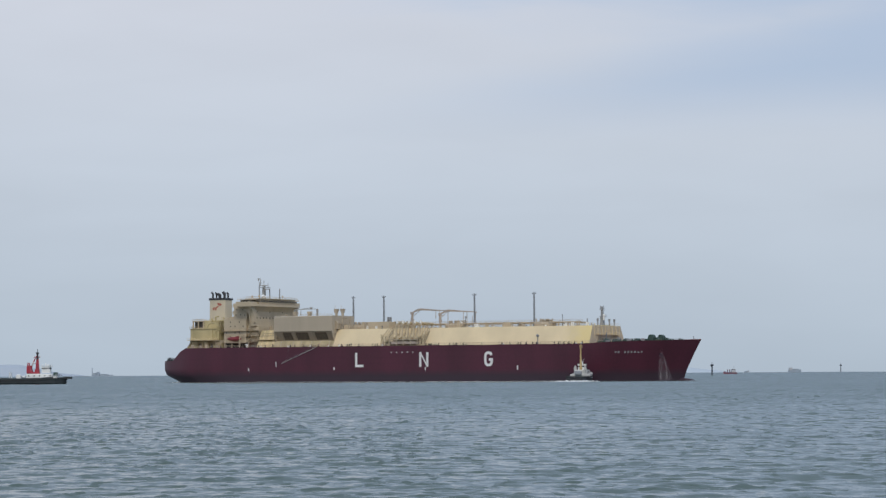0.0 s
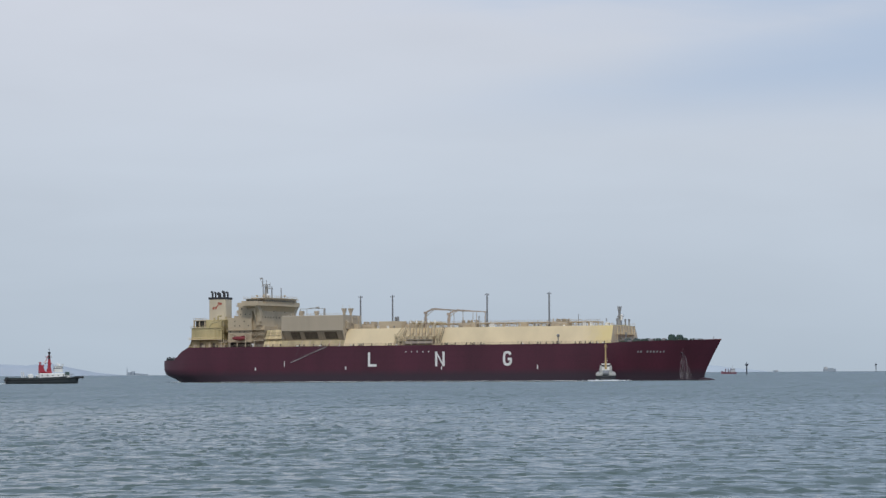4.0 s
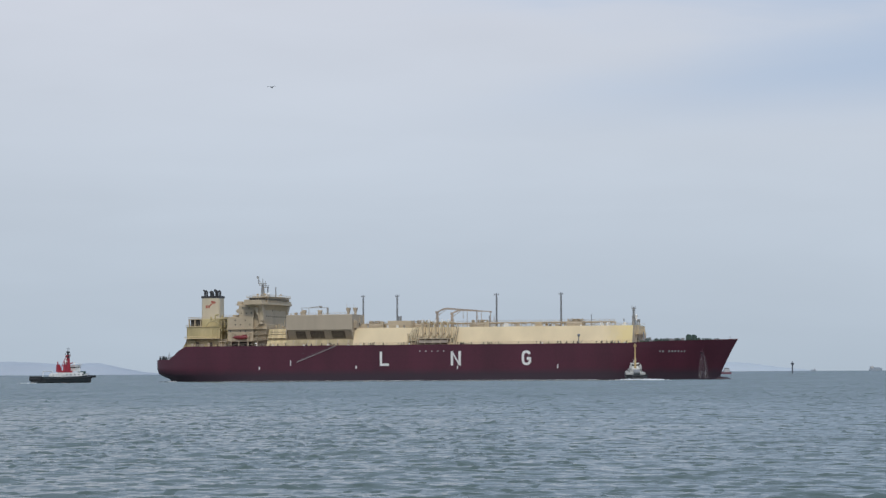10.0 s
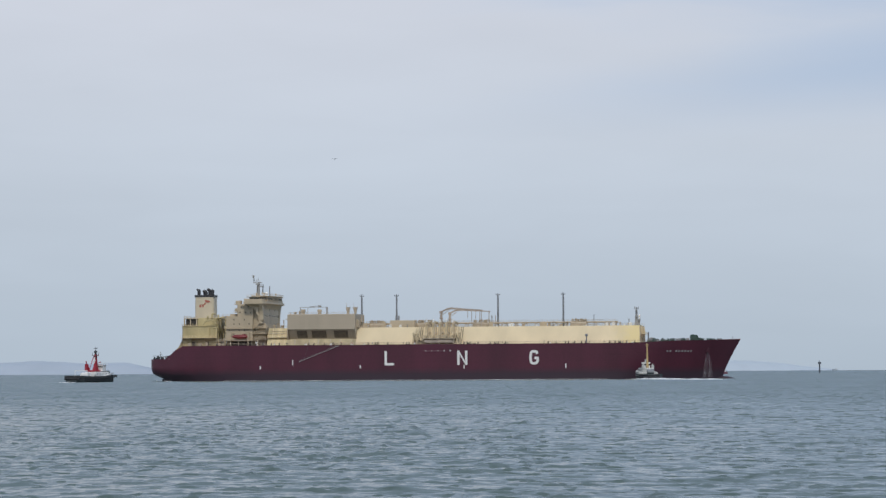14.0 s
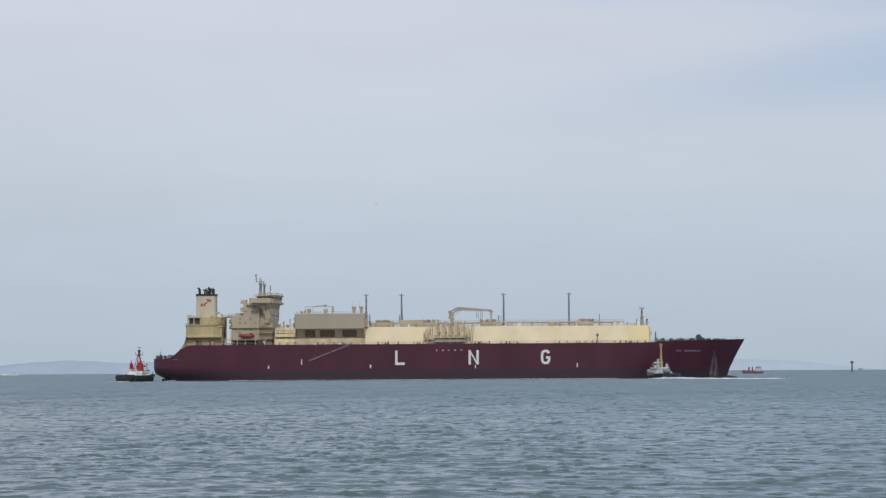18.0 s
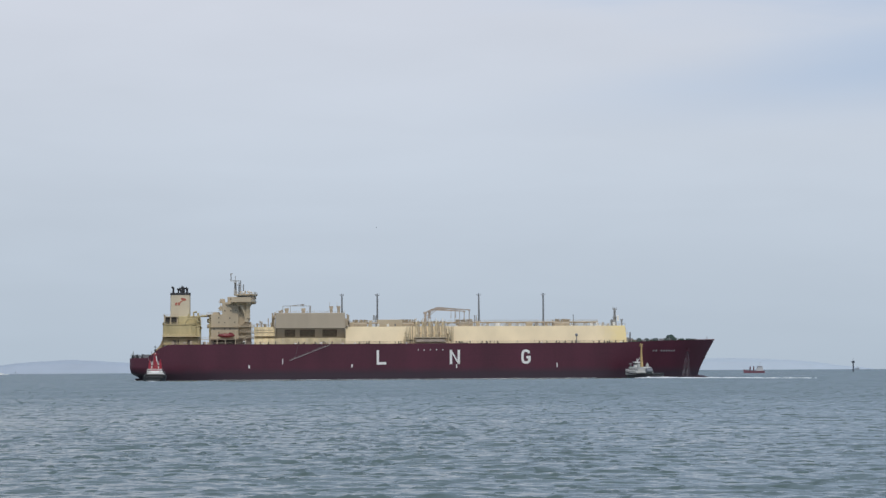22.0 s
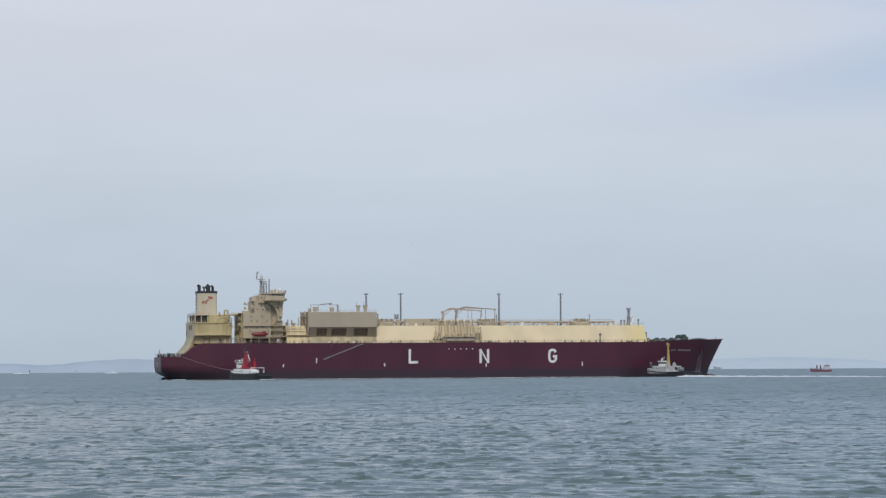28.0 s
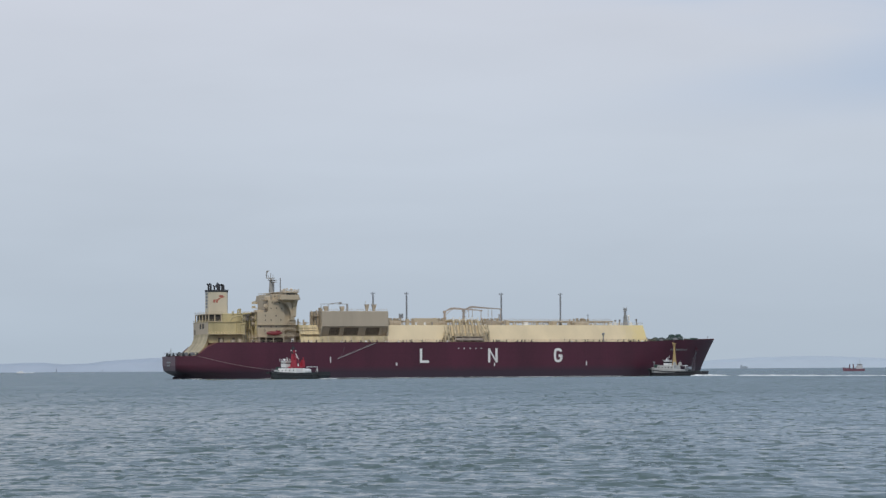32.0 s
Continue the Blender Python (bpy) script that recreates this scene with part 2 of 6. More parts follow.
def water_material():
    """Wind-ruffled water: a dull grey-green body under clear gloss, its facets tilted by short steep wavelets."""
    m = bpy.data.materials.new("sea_water")
    m.use_nodes = True
    nt = m.node_tree
    N, L = nt.nodes, nt.links
    b = N["Principled BSDF"]
    b.inputs["IOR"].default_value = 1.33
    b.inputs["Roughness"].default_value = 0.16
    co = N.new("ShaderNodeTexCoord")

    def noise_at(scale, detail, stretch, shift=(0.0, 0.0, 0.0)):
        mp = N.new("ShaderNodeMapping")
        mp.inputs["Scale"].default_value, mp.inputs["Location"].default_value = stretch, shift
        L.new(co.outputs["Object"], mp.inputs[0])
        n = N.new("ShaderNodeTexNoise")
        n.inputs["Scale"].default_value, n.inputs["Detail"].default_value = scale, detail
        L.new(mp.outputs[0], n.inputs[0])
        return n

    def steps(v, lo, hi, to):
        n = N.new("ShaderNodeMapRange")
        n.interpolation_type = "SMOOTHSTEP"
        L.new(v, n.inputs[0])
        for k, x in (("From Min", lo), ("From Max", hi), ("To Max", to)):
            n.inputs[k].default_value = x
        return n.outputs[0]

    def calc(op, a, c, d=0.0):
        n = N.new("ShaderNodeMath")
        n.operation = op
        for k, v in enumerate((a, c, d)):
            if hasattr(v, "links"):
                L.new(v, n.inputs[k])
            else:
                n.inputs[k].default_value = v
        return n.outputs[0]

    # colour of the water body, in broad patches
    broad = noise_at(0.012, 3, (0.75, 1.0, 1.0))
    mx = N.new("ShaderNodeMix"); mx.data_type = "RGBA"
    mx.inputs[6].default_value, mx.inputs[7].default_value = (0.076, 0.110, 0.106, 1), (0.103, 0.145, 0.138, 1)
    L.new(broad.outputs[0], mx.inputs[0])
    L.new(mx.outputs[2], b.inputs["Base Color"])
    # slopes towards the shore: a steady lean of the waves, gust streaks, steep faces of wavelets
    gust = noise_at(0.05, 4, (1.0, 0.35, 1.0), (7.0, 3.0, 0.0))
    chop = noise_at(1.35, 3, (0.62, 0.38, 1.0))
    wave = noise_at(0.36, 3, (0.75, 0.40, 1.0), (2.0, 9.0, 0.0))
    sep = N.new("ShaderNodeSeparateXYZ")
    L.new(co.outputs["Object"], sep.inputs[0])
    # the lean grows with distance from the shore, put in to darken the far water
    lean = calc("MULTIPLY_ADD", gust.outputs[0], 0.10, calc("ADD", steps(sep.outputs[1], 60.0, 520.0, 0.10), SEA_LEAN))
    lean = calc("ADD", lean, steps(chop.outputs[0], 0.575, 0.66, 0.44))
    lean = calc("ADD", lean, steps(wave.outputs[0], 0.56, 0.72, 0.26))
    lean = calc("SUBTRACT", lean, steps(chop.outputs[0], 0.46, 0.28, 0.08))
    fine = noise_at(4.0, 2, (1.0, 0.6, 1.0))
    fs = N.new("ShaderNodeSeparateXYZ")
    L.new(fine.outputs["Color"], fs.inputs[0])
    side = calc("MULTIPLY_ADD", fs.outputs[0], 0.18, -0.09)
    lean = calc("ADD", lean, calc("MULTIPLY_ADD", fs.outputs[1], 0.16, -0.08))
    geo = N.new("ShaderNodeNewGeometry")
    tilt = N.new("ShaderNodeCombineXYZ")
    L.new(side, tilt.inputs[0])
    L.new(calc("MULTIPLY", lean, -1.0), tilt.inputs[1])
    add = N.new("ShaderNodeVectorMath")
    L.new(geo.outputs["Normal"], add.inputs[0]); L.new(tilt.outputs[0], add.inputs[1])
    nrm = N.new("ShaderNodeVectorMath"); nrm.operation = "NORMALIZE"
    L.new(add.outputs[0], nrm.inputs[0])
    L.new(nrm.outputs[0], b.inputs["Normal"])
    return m


SEA_LEAN = 0.004
WATER = water_material()


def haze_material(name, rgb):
    """Land and craft seen through miles of haze: a dull surface with the haze painted into its colour."""
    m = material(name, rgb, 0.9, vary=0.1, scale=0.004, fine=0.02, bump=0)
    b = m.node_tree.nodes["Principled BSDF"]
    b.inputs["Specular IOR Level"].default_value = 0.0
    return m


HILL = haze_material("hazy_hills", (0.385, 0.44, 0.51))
HAZE = haze_material("hazy_far_hull", (0.34, 0.395, 0.455))
HAZERED = haze_material("hazy_red_hull", (0.235, 0.118, 0.15))
# Brown of ladders and louvres; also the openings' shade put into the colour.
RECESS = material("recess_shade_and_ladder_brown", (0.20, 0.165, 0.125), 0.8, vary=0.4, scale=0.8)
HAZEMAROON = haze_material("hazy_dark_red_stack", (0.15, 0.08, 0.10))
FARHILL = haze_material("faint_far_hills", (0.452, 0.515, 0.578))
DARKRED = material("dark_red_paint", (0.21, 0.026, 0.042), 0.5, vary=0.3)
HAZEPALE = haze_material("pale_hazy_works", (0.345, 0.405, 0.475))
# Near-black: recess shade put into the colour; also dark windows and a door.
SHADE = material("dark_shade_and_openings", (0.05, 0.045, 0.04), 0.8, vary=0.3)


def film_material():
    """A thin broken sheet of falling water: pale, mostly clear, in upright streaks."""
    m = material("falling_water_film", (0.62, 0.55, 0.58), 0.5, vary=0.1)
    nt = m.node_tree
    co = nt.nodes.new("ShaderNodeTexCoord")
    mp = nt.nodes.new("ShaderNodeMapping")
    mp.inputs["Scale"].default_value = (1.7, 1.7, 0.16)
    n = nt.nodes.new("ShaderNodeTexNoise")
    n.inputs["Scale"].default_value, n.inputs["Detail"].default_value = 1.0, 4
    r = nt.nodes.new("ShaderNodeMapRange")
    for k, v in (("From Min", 0.38), ("From Max", 0.7), ("To Min", 0.0), ("To Max", 0.24)):
        r.inputs[k].default_value = v
    nt.links.new(co.outputs["Object"], mp.inputs[0])
    nt.links.new(mp.outputs[0], n.inputs[0])
    nt.links.new(n.outputs[0], r.inputs[0])
    nt.links.new(r.outputs[0], nt.nodes["Principled BSDF"].inputs["Alpha"])
    return m


MIST = film_material()
HAZEWHITE = haze_material("hazy_white_house", (0.50, 0.51, 0.535))
HAZEDARK = haze_material("hazy_dark_pile", (0.09, 0.10, 0.12))


# ---- mesh helpers ----
class Shape:
    """Collects faces of one mesh."""

    def __init__(self):
        self.v, self.f = [], []

    def add(self, vs, fs):
        n = len(self.v)
        self.v += [tuple(p) for p in vs]
        self.f += [tuple(n + i for i in f) for f in fs]
        return self

    def box(self, x0, x1, y0, y1, z0, z1):
        vs = [(x, y, z) for z in (z0, z1) for y in (y0, y1) for x in (x0, x1)]
        return self.add(vs, [(0, 2, 3, 1), (4, 5, 7, 6), (0, 1, 5, 4), (2, 6, 7, 3), (0, 4, 6, 2), (1, 3, 7, 5)])

    def chamfered(self, x0, x1, y0, y1, z0, z1, c):
        """A block whose upright and top edges are cut off by c."""
        ring = lambda k, z: [(x0 + c, y0 + k, z), (x1 - c, y0 + k, z), (x1 - k, y0 + c, z), (x1 - k, y1 - c, z),
                             (x1 - c, y1 - k, z), (x0 + c, y1 - k, z), (x0 + k, y1 - c, z), (x0 + k, y0 + c, z)]
        return self.loft([ring(0, z0), ring(0, z1 - c), ring(c * 0.6, z1)])

    def loft(self, rings, cap=True, closed=True):
        n = len(rings[0])
        vs = [p for r in rings for p in r]
        fs = []
        for k in range(len(rings) - 1):
            for i in range(n if closed else n - 1):
                j = (i + 1) % n
                fs.append((k * n + i, k * n + j, (k + 1) * n + j, (k + 1) * n + i))
        if cap:
            fs.append(tuple(reversed(range(n))))
            fs.append(tuple((len(rings) - 1) * n + i for i in range(n)))
        return self.add(vs, fs)

    def rod(self, a, b, r, r2=None, n=8):
        a, b = Vector(a), Vector(b)
        d = (b - a).normalized()
        u = d.cross(Vector((0, 0, 1)) if abs(d.z) < 0.9 else Vector((1, 0, 0))).normalized()
        w = d.cross(u)
        r2 = r if r2 is None else r2
        rings = [[p + u * (q * math.cos(2 * math.pi * i / n)) + w * (q * math.sin(2 * math.pi * i / n)) for i in range(n)]
                 for p, q in ((a, r), (b, r2))]
        return self.loft(rings)

    def path(self, pts, r, n=8):
        for a, b in zip(pts, pts[1:]):
            self.rod(a, b, r, n=n)
        return self

    def prism(self, outline, y0, y1):
        """An outline in x and z, drawn out along y."""
        return self.loft([[(x, y0, z) for x, z in outline], [(x, y1, z) for x, z in outline]])

    def ball(self, c, r, n=10, m=6, sx=1, sy=1, sz=1):
        rings = []
        for k in range(m + 1):
            a = math.pi * (k / m - 0.5)
            q = max(math.cos(a), 0.02)
            rings.append([(c[0] + sx * r * q * math.cos(2 * math.pi * i / n), c[1] + sy * r * q * math.sin(2 * math.pi * i / n),
                           c[2] + sz * r * math.sin(a)) for i in range(n)])
        return self.loft(rings)

    def rail(self, pts, height=1.1, r=0.04, gap=2.5):
        for a, b in zip(pts, pts[1:]):
            a, b = Vector(a), Vector(b)
            k = max(1, round((b - a).length / gap))
            for i in range(k + 1):
                p = a.lerp(b, i / k)
                self.rod(p, p + Vector((0, 0, height)), r, n=4)
            for h in (height, height * 0.55):
                self.rod(a + Vector((0, 0, h)), b + Vector((0, 0, h)), r, n=4)
        return self


def part(name, shape, mat, parent=None, label="", smooth=False):
    me = bpy.data.meshes.new(name)
    me.from_pydata(shape.v, [], shape.f)
    bm = bmesh.new()
    bm.from_mesh(me)
    bmesh.ops.recalc_face_normals(bm, faces=bm.faces)
    bm.to_mesh(me)
    bm.free()
    me.materials.append(mat)
    if smooth:
        for p in me.polygons:
            p.use_smooth = True
    ob = new(name, me)
    if parent:
        ob.parent = parent
    if label:
        tagged(ob, label)
    return ob


def box(name, dims, mat, parent, label="", c=0.0):
    s = Shape()
    s.chamfered(*dims, c) if c else s.box(*dims)
    return part(name, s, mat, parent, label)


def again(ob, x=0, y=0, z=0, parent=None):
    """One more of a part, on the same mesh, moved."""
    o = ob.copy()
    scene.collection.objects.link(o)
    o.location = Vector(ob.location) + Vector((x, y, z))
    if parent:
        o.parent = parent
    return o


def thing(name, label, category, group=""):
    return tagged(new(name), label, category, group)


# ---- the sea: one round sheet, finely waved where the water is near ----
def sea_height(x, y):
    rng = np.random.RandomState(5)
    z = np.zeros_like(x)
    main = radians(255)
    def field(n, fx, fy):
        return sum(np.sin(x * rng.uniform(-fx, fx) + y * rng.uniform(-fy, fy) + rng.uniform(0, 6.28)) for _ in range(n)) / math.sqrt(n / 2)

    broad = np.clip(1.0 + 0.25 * field(6, 0.12, 0.03), 0.5, 1.6)
    for wl, amp, n, spread in ((12.0, 0.016, 5, 0.35), (5.5, 0.007, 9, 0.4), (2.6, 0.006, 14, 0.5), (1.3, 0.0042, 18, 0.6)):
        for _ in range(n):
            a = main + rng.normal(0, spread)
            k = 2 * math.pi / (wl * rng.uniform(0.7, 1.4))
            ph = k * (x * math.cos(a) + y * math.sin(a)) + rng.uniform(0, 6.28)
            z += amp * rng.uniform(0.5, 1.0) * np.sin(ph) * (broad if wl < 4 else 1.0)
    # scattered steep wavelets, from half a metre to a few metres across
    for fx, fy, lo, hi, height, cut in ((2.2, 2.4, 0.5, 0.9, 0.0120, 0.5), (1.3, 1.6, 0.9, 1.6, 0.0110, 0.6), (0.7, 0.9, 1.6, 2.8, 0.008, 0.6), (0.4, 0.5, 2.8, 4.6, 0.007, 0.4)):
        gust = np.clip((field(14, fx, fy) - cut) / 0.9, 0, 1.4) * broad
        for _ in range(9):
            a = main + rng.normal(0, 0.2)
            k = 2 * math.pi / rng.uniform(lo, hi)
            z += height * gust * np.sin(k * (x * math.cos(a) + y * math.sin(a)) + rng.uniform(0, 6.28))
    return z


def make_sea():
    r, rows = 52.0, []
    while r < 4930:
        rows.append(r)
        r += min(max(0.15, r * r / 18700 * (0.27 if r < 900 else 0.5)), 60.0)
    rows = np.array([0.002, 12.0, 30.0] + rows + [4940.0])
    fine = np.radians(np.arange(90 - 14.5, 90 + 20.5, 0.042))
    coarse = np.radians(np.arange(90 + 25, 90 + 345, 5.0))
    th = np.concatenate([fine, coarse])
    R, T = np.meshgrid(rows, th, indexing="ij")
    X, Y = R * np.cos(T), R * np.sin(T)
    deg = np.degrees(T) - 90
    fade = np.clip((deg + 14.5) / 0.6, 0, 1) * np.clip((20.4 - deg) / 0.6, 0, 1) * np.clip((R - 50) / 4, 0, 1)
    fade = fade * np.clip(1 - (R - 900) / 600, 0.0, 1)
    Z = sea_height(X, Y) * fade
    n, m = R.shape
    idx = np.arange(n * m).reshape(n, m)
    nx = np.roll(idx, -1, axis=1)
    quads = np.stack([idx[:-1], idx[1:], nx[1:], nx[:-1]], axis=-1).reshape(-1, 4)
    me = bpy.data.meshes.new("water")
    me.vertices.add(n * m)
    me.vertices.foreach_set("co", np.stack([X, Y, Z], -1).astype(np.float32).ravel())
    me.loops.add(quads.size)
    me.loops.foreach_set("vertex_index", quads.astype(np.int32).ravel())
    me.polygons.add(len(quads))
    me.polygons.foreach_set("loop_start", np.arange(0, quads.size, 4, dtype=np.int32))
    me.polygons.foreach_set("loop_total", np.full(len(quads), 4, dtype=np.int32))
    me.update(calc_edges=True)
    me.polygons.foreach_set("use_smooth", np.ones(len(quads), dtype=bool))
    me.materials.append(WATER)
    return tagged(new("water", me), "grey-green choppy sea under a hazy sky", "sea", kind="structure")


water = make_sea()


# ---- the gas carrier ----
def lerp(x, xs, ys):
    return float(np.interp(x, xs, ys))


def deck_z(x):
    return lerp(x, [0, 14.0, 20.6, 23.0, 250, 258, 268, 299], [10.7, 10.8, 16.4, 17.3, 17.3, 17.7, 18.2, 18.8])


def half_deck(x):
    return lerp(x, [4.5, 5.2, 7, 10, 15, 24, 38, 240, 255, 265, 275, 285, 292, 297, 300.4],
                [13.6, 15, 16.4, 18, 20, 22.8, 24, 24, 23.2, 21.4, 18, 12.8, 8.0, 3.8, 0.25])


def half_water(x):
    return lerp(x, [9, 11, 16, 30, 50, 64, 220, 240, 255, 268, 280, 288, 291],
                [3.0, 11.0, 17.5, 22.4, 23.8, 24, 24, 23.4, 20.6, 15.6, 8.6, 2.8, 0.2])


def stern_x(z):
    return lerp(z, [-3, 0, 1.2, 2.4, 3.6, 6, 12], [13, 9.5, 8.5, 6.2, 5.0, 4.6, 4.5])


def stem_x(z):
    return lerp(z, [-3, 0, 3, 6, 12, 19], [291.2, 291.4, 292.2, 293.5, 296.5, 300.4])


def hull_point(s, z, side):
    g = min(max(z / lerp(s, [0, 0.04, 0.2, 0.8, 1.0], [4.2, 4.6, 8.0, 15.0, 18.0]), 0.0), 1.0) ** 0.8
    b = (1 - g) * half_water(9.0 + s * 282.0) + g * half_deck(4.5 + s * 295.9)
    x0, x1 = stern_x(z), stem_x(z)
    return (x0 + s * (x1 - x0), side * b, z)


STATIONS = sorted(set([round(a, 5) for a in (0, 0.002, 0.005, 0.01, 0.02, 0.03, 0.04, 0.05, 0.065, 0.08, 0.1, 0.125, 0.15, 0.2)]
                      + [0.2 + 0.05 * i for i in range(1, 12)]
                      + [0.78, 0.8, 0.82, 0.84, 0.86, 0.88, 0.9, 0.92, 0.94, 0.955, 0.97, 0.98, 0.99, 0.996, 1.0]))


def build_hull(ship):
    for side, tag in ((-1, "starboard"), (1, "port")):
        s = Shape()
        grid = []
        for u in STATIONS:
            top = deck_z(4.5 + u * 295.9)
            zs = [-3, -1, 0, 1.2, 2.4, 3.6, 6] + [6 + (top - 6) * k / 6 for k in range(1, 7)]
            grid.append([hull_point(u, z, side) for z in zs])
        s.loft(grid, cap=False, closed=False)
        part("hull_side", s, HULL, ship, "maroon " + tag + " side plating with a dull boot-top", smooth=True)
    # flat stern plate between the two sides
    s = Shape()
    zs = [-3, -1, 0, 1.2, 2.4, 3.6, 6, 8, 10, 10.7]
    s.loft([[hull_point(0, z, -1) for z in zs], [hull_point(0, z, 1) for z in zs]], cap=False, closed=False)
    part("transom", s, HULL, ship, "flat maroon stern plate")
    for y0, y1, z in ((-4.2, 4.2, 7.4), (-2.6, 2.6, 5.9)):
        part("stern_name_bar", Shape().box(4.42, 4.56, y0, y1, z, z + 0.7), STEEL, ship, "grey painted bar on the stern")
    # decks inside the plating
    s = Shape()
    ring = [(4.5 + u * 295.9) for u in STATIONS]
    s.loft([[(x, -half_deck(x) + 0.05, deck_z(x) - 0.12) for x in ring],
            [(x, 0, deck_z(x) + 0.25) for x in ring],
            [(x, half_deck(x) - 0.05, deck_z(x) - 0.12) for x in ring]], cap=False, closed=False)
    part("main_deck", s, DECK, ship, "red-brown weather deck")
    # bulb tip awash ahead of the stem
    part("bulb", Shape().ball((291.0, 0, -1.3), 1.0, 12, 8, 7.0, 2.4, 2.2), HULL, ship, "rounded bow bulb awash", smooth=True)
    part("rudder_horn", Shape().box(6.6, 10.5, -0.6, 0.6, -3, 0.7), HULL, ship)


def letter(name, strokes, x, ship):
    """A painted letter, raised a little from the starboard plating; strokes in x and z."""
    s = Shape()
    for st in strokes:
        s.prism([(x + a, 6.95 + b) for a, b in st], -24.06, -23.96)
    part(name, s, WHITE, ship, "tall white block letter on the side")


def build_letters(ship):
    w, h, t = 4.7, 7.1, 1.2
    letter("letter_l", [[(0, 0), (w, 0), (w, t), (t, t), (t, h), (0, h)]], 126.4, ship)
    letter("letter_n", [[(0, 0), (t, 0), (t, h), (0, h)], [(w - t + 0.4, 0), (w + 0.4, 0), (w + 0.4, h), (w - t + 0.4, h)],
                        [(t - 0.3, h), (0.2, h), (w - t + 0.6, 0), (w + 0.2, 0)]], 162.7, ship)
    cx, cz = w / 2, h / 2
    arc = lambda rx, rz, a0, a1, n: [(cx + rx * math.copysign(abs(math.cos(a)) ** 0.7, math.cos(a)),
                                      cz + rz * math.copysign(abs(math.sin(a)) ** 0.7, math.sin(a)))
                                     for a in (radians(a0 + (a1 - a0) * i / n) for i in range(n + 1))]
    o, i = arc(w / 2, h / 2, 28, 332, 26), arc(w / 2 - t, h / 2 - t, 28, 332, 26)
    quads = [[o[k], o[k + 1], i[k + 1], i[k]] for k in range(26)]
    letter("letter_g", quads + [[(cx + 0.2, 2.6), (w, 2.6), (w, 3.9), (cx + 0.2, 3.9)], [(w - t, 0.9), (w, 1.4), (w, 2.6), (w - t, 2.6)]], 198.4, ship)
    # small hull marks: tug push marks, draught ladders, a row of white dots by the manifold
    for x, z0, z1, hw, y in ((63.5, 5.4, 6.9, 0.55, -24), (80.0, 7.3, 10.0, 0.35, -24), (114.2, 5.6, 7.1, 0.55, -24), (166.1, 5.2, 6.9, 0.4, -24.08),
                          (216.3, 5.3, 7.4, 0.45, -24), (277.6, 4.8, 5.4, 0.3, -11.2)):
        s = Shape().prism([(x - hw * 0.6, z0), (x + hw * 0.6, z0), (x + hw * 0.6, z1), (x - hw * 0.6, z1)], y - 0.06, y + 0.04)
        part("hull_mark", s, WHITE, ship, "small white tug mark on the plating")
    first = None
    for k in range(5):
        if first is None:
            s = Shape().prism([(147.0 + 0.3 * math.cos(a), 14.1 + 0.3 * math.sin(a)) for a in (i * math.pi / 4 for i in range(8))], -24.05, -23.97)
            first = part("hull_dot", s, WHITE, ship, "small white disc")
        else:
            again(first, x=3.05 * k)
    # the ship's name near the bow as plain bars
    for k, (a, b) in enumerate(((0.0, 1.1), (1.35, 2.5), (4.2, 5.3), (5.6, 6.7), (7.0, 8.1), (8.4, 9.5), (9.8, 10.9), (11.2, 12.2))):
        x0, x1 = 265.0 + a, 265.0 + b
        def hy(x, z):
            best = min((hull_point(u / 400, z, -1) for u in range(300, 400)), key=lambda p: abs(p[0] - x))
            return best[1]
        s = Shape()
        vs = [(x, hy(x, z) - o, z) for o in (0.10, -0.02) for x, z in ((x0 + 0.15, 12.7), (x1 - 0.25, 12.7), (x1 + 0.0, 13.6), (x0 + 0.40, 13.6))]
        s.add(vs, [(0, 1, 2, 3), (7, 6, 5, 4), (0, 4, 5, 1), (1, 5, 6, 2), (2, 6, 7, 3), (3, 7, 4, 0)])
        part("name_bar", s, STEEL, ship, "grey painted bar on the bow")


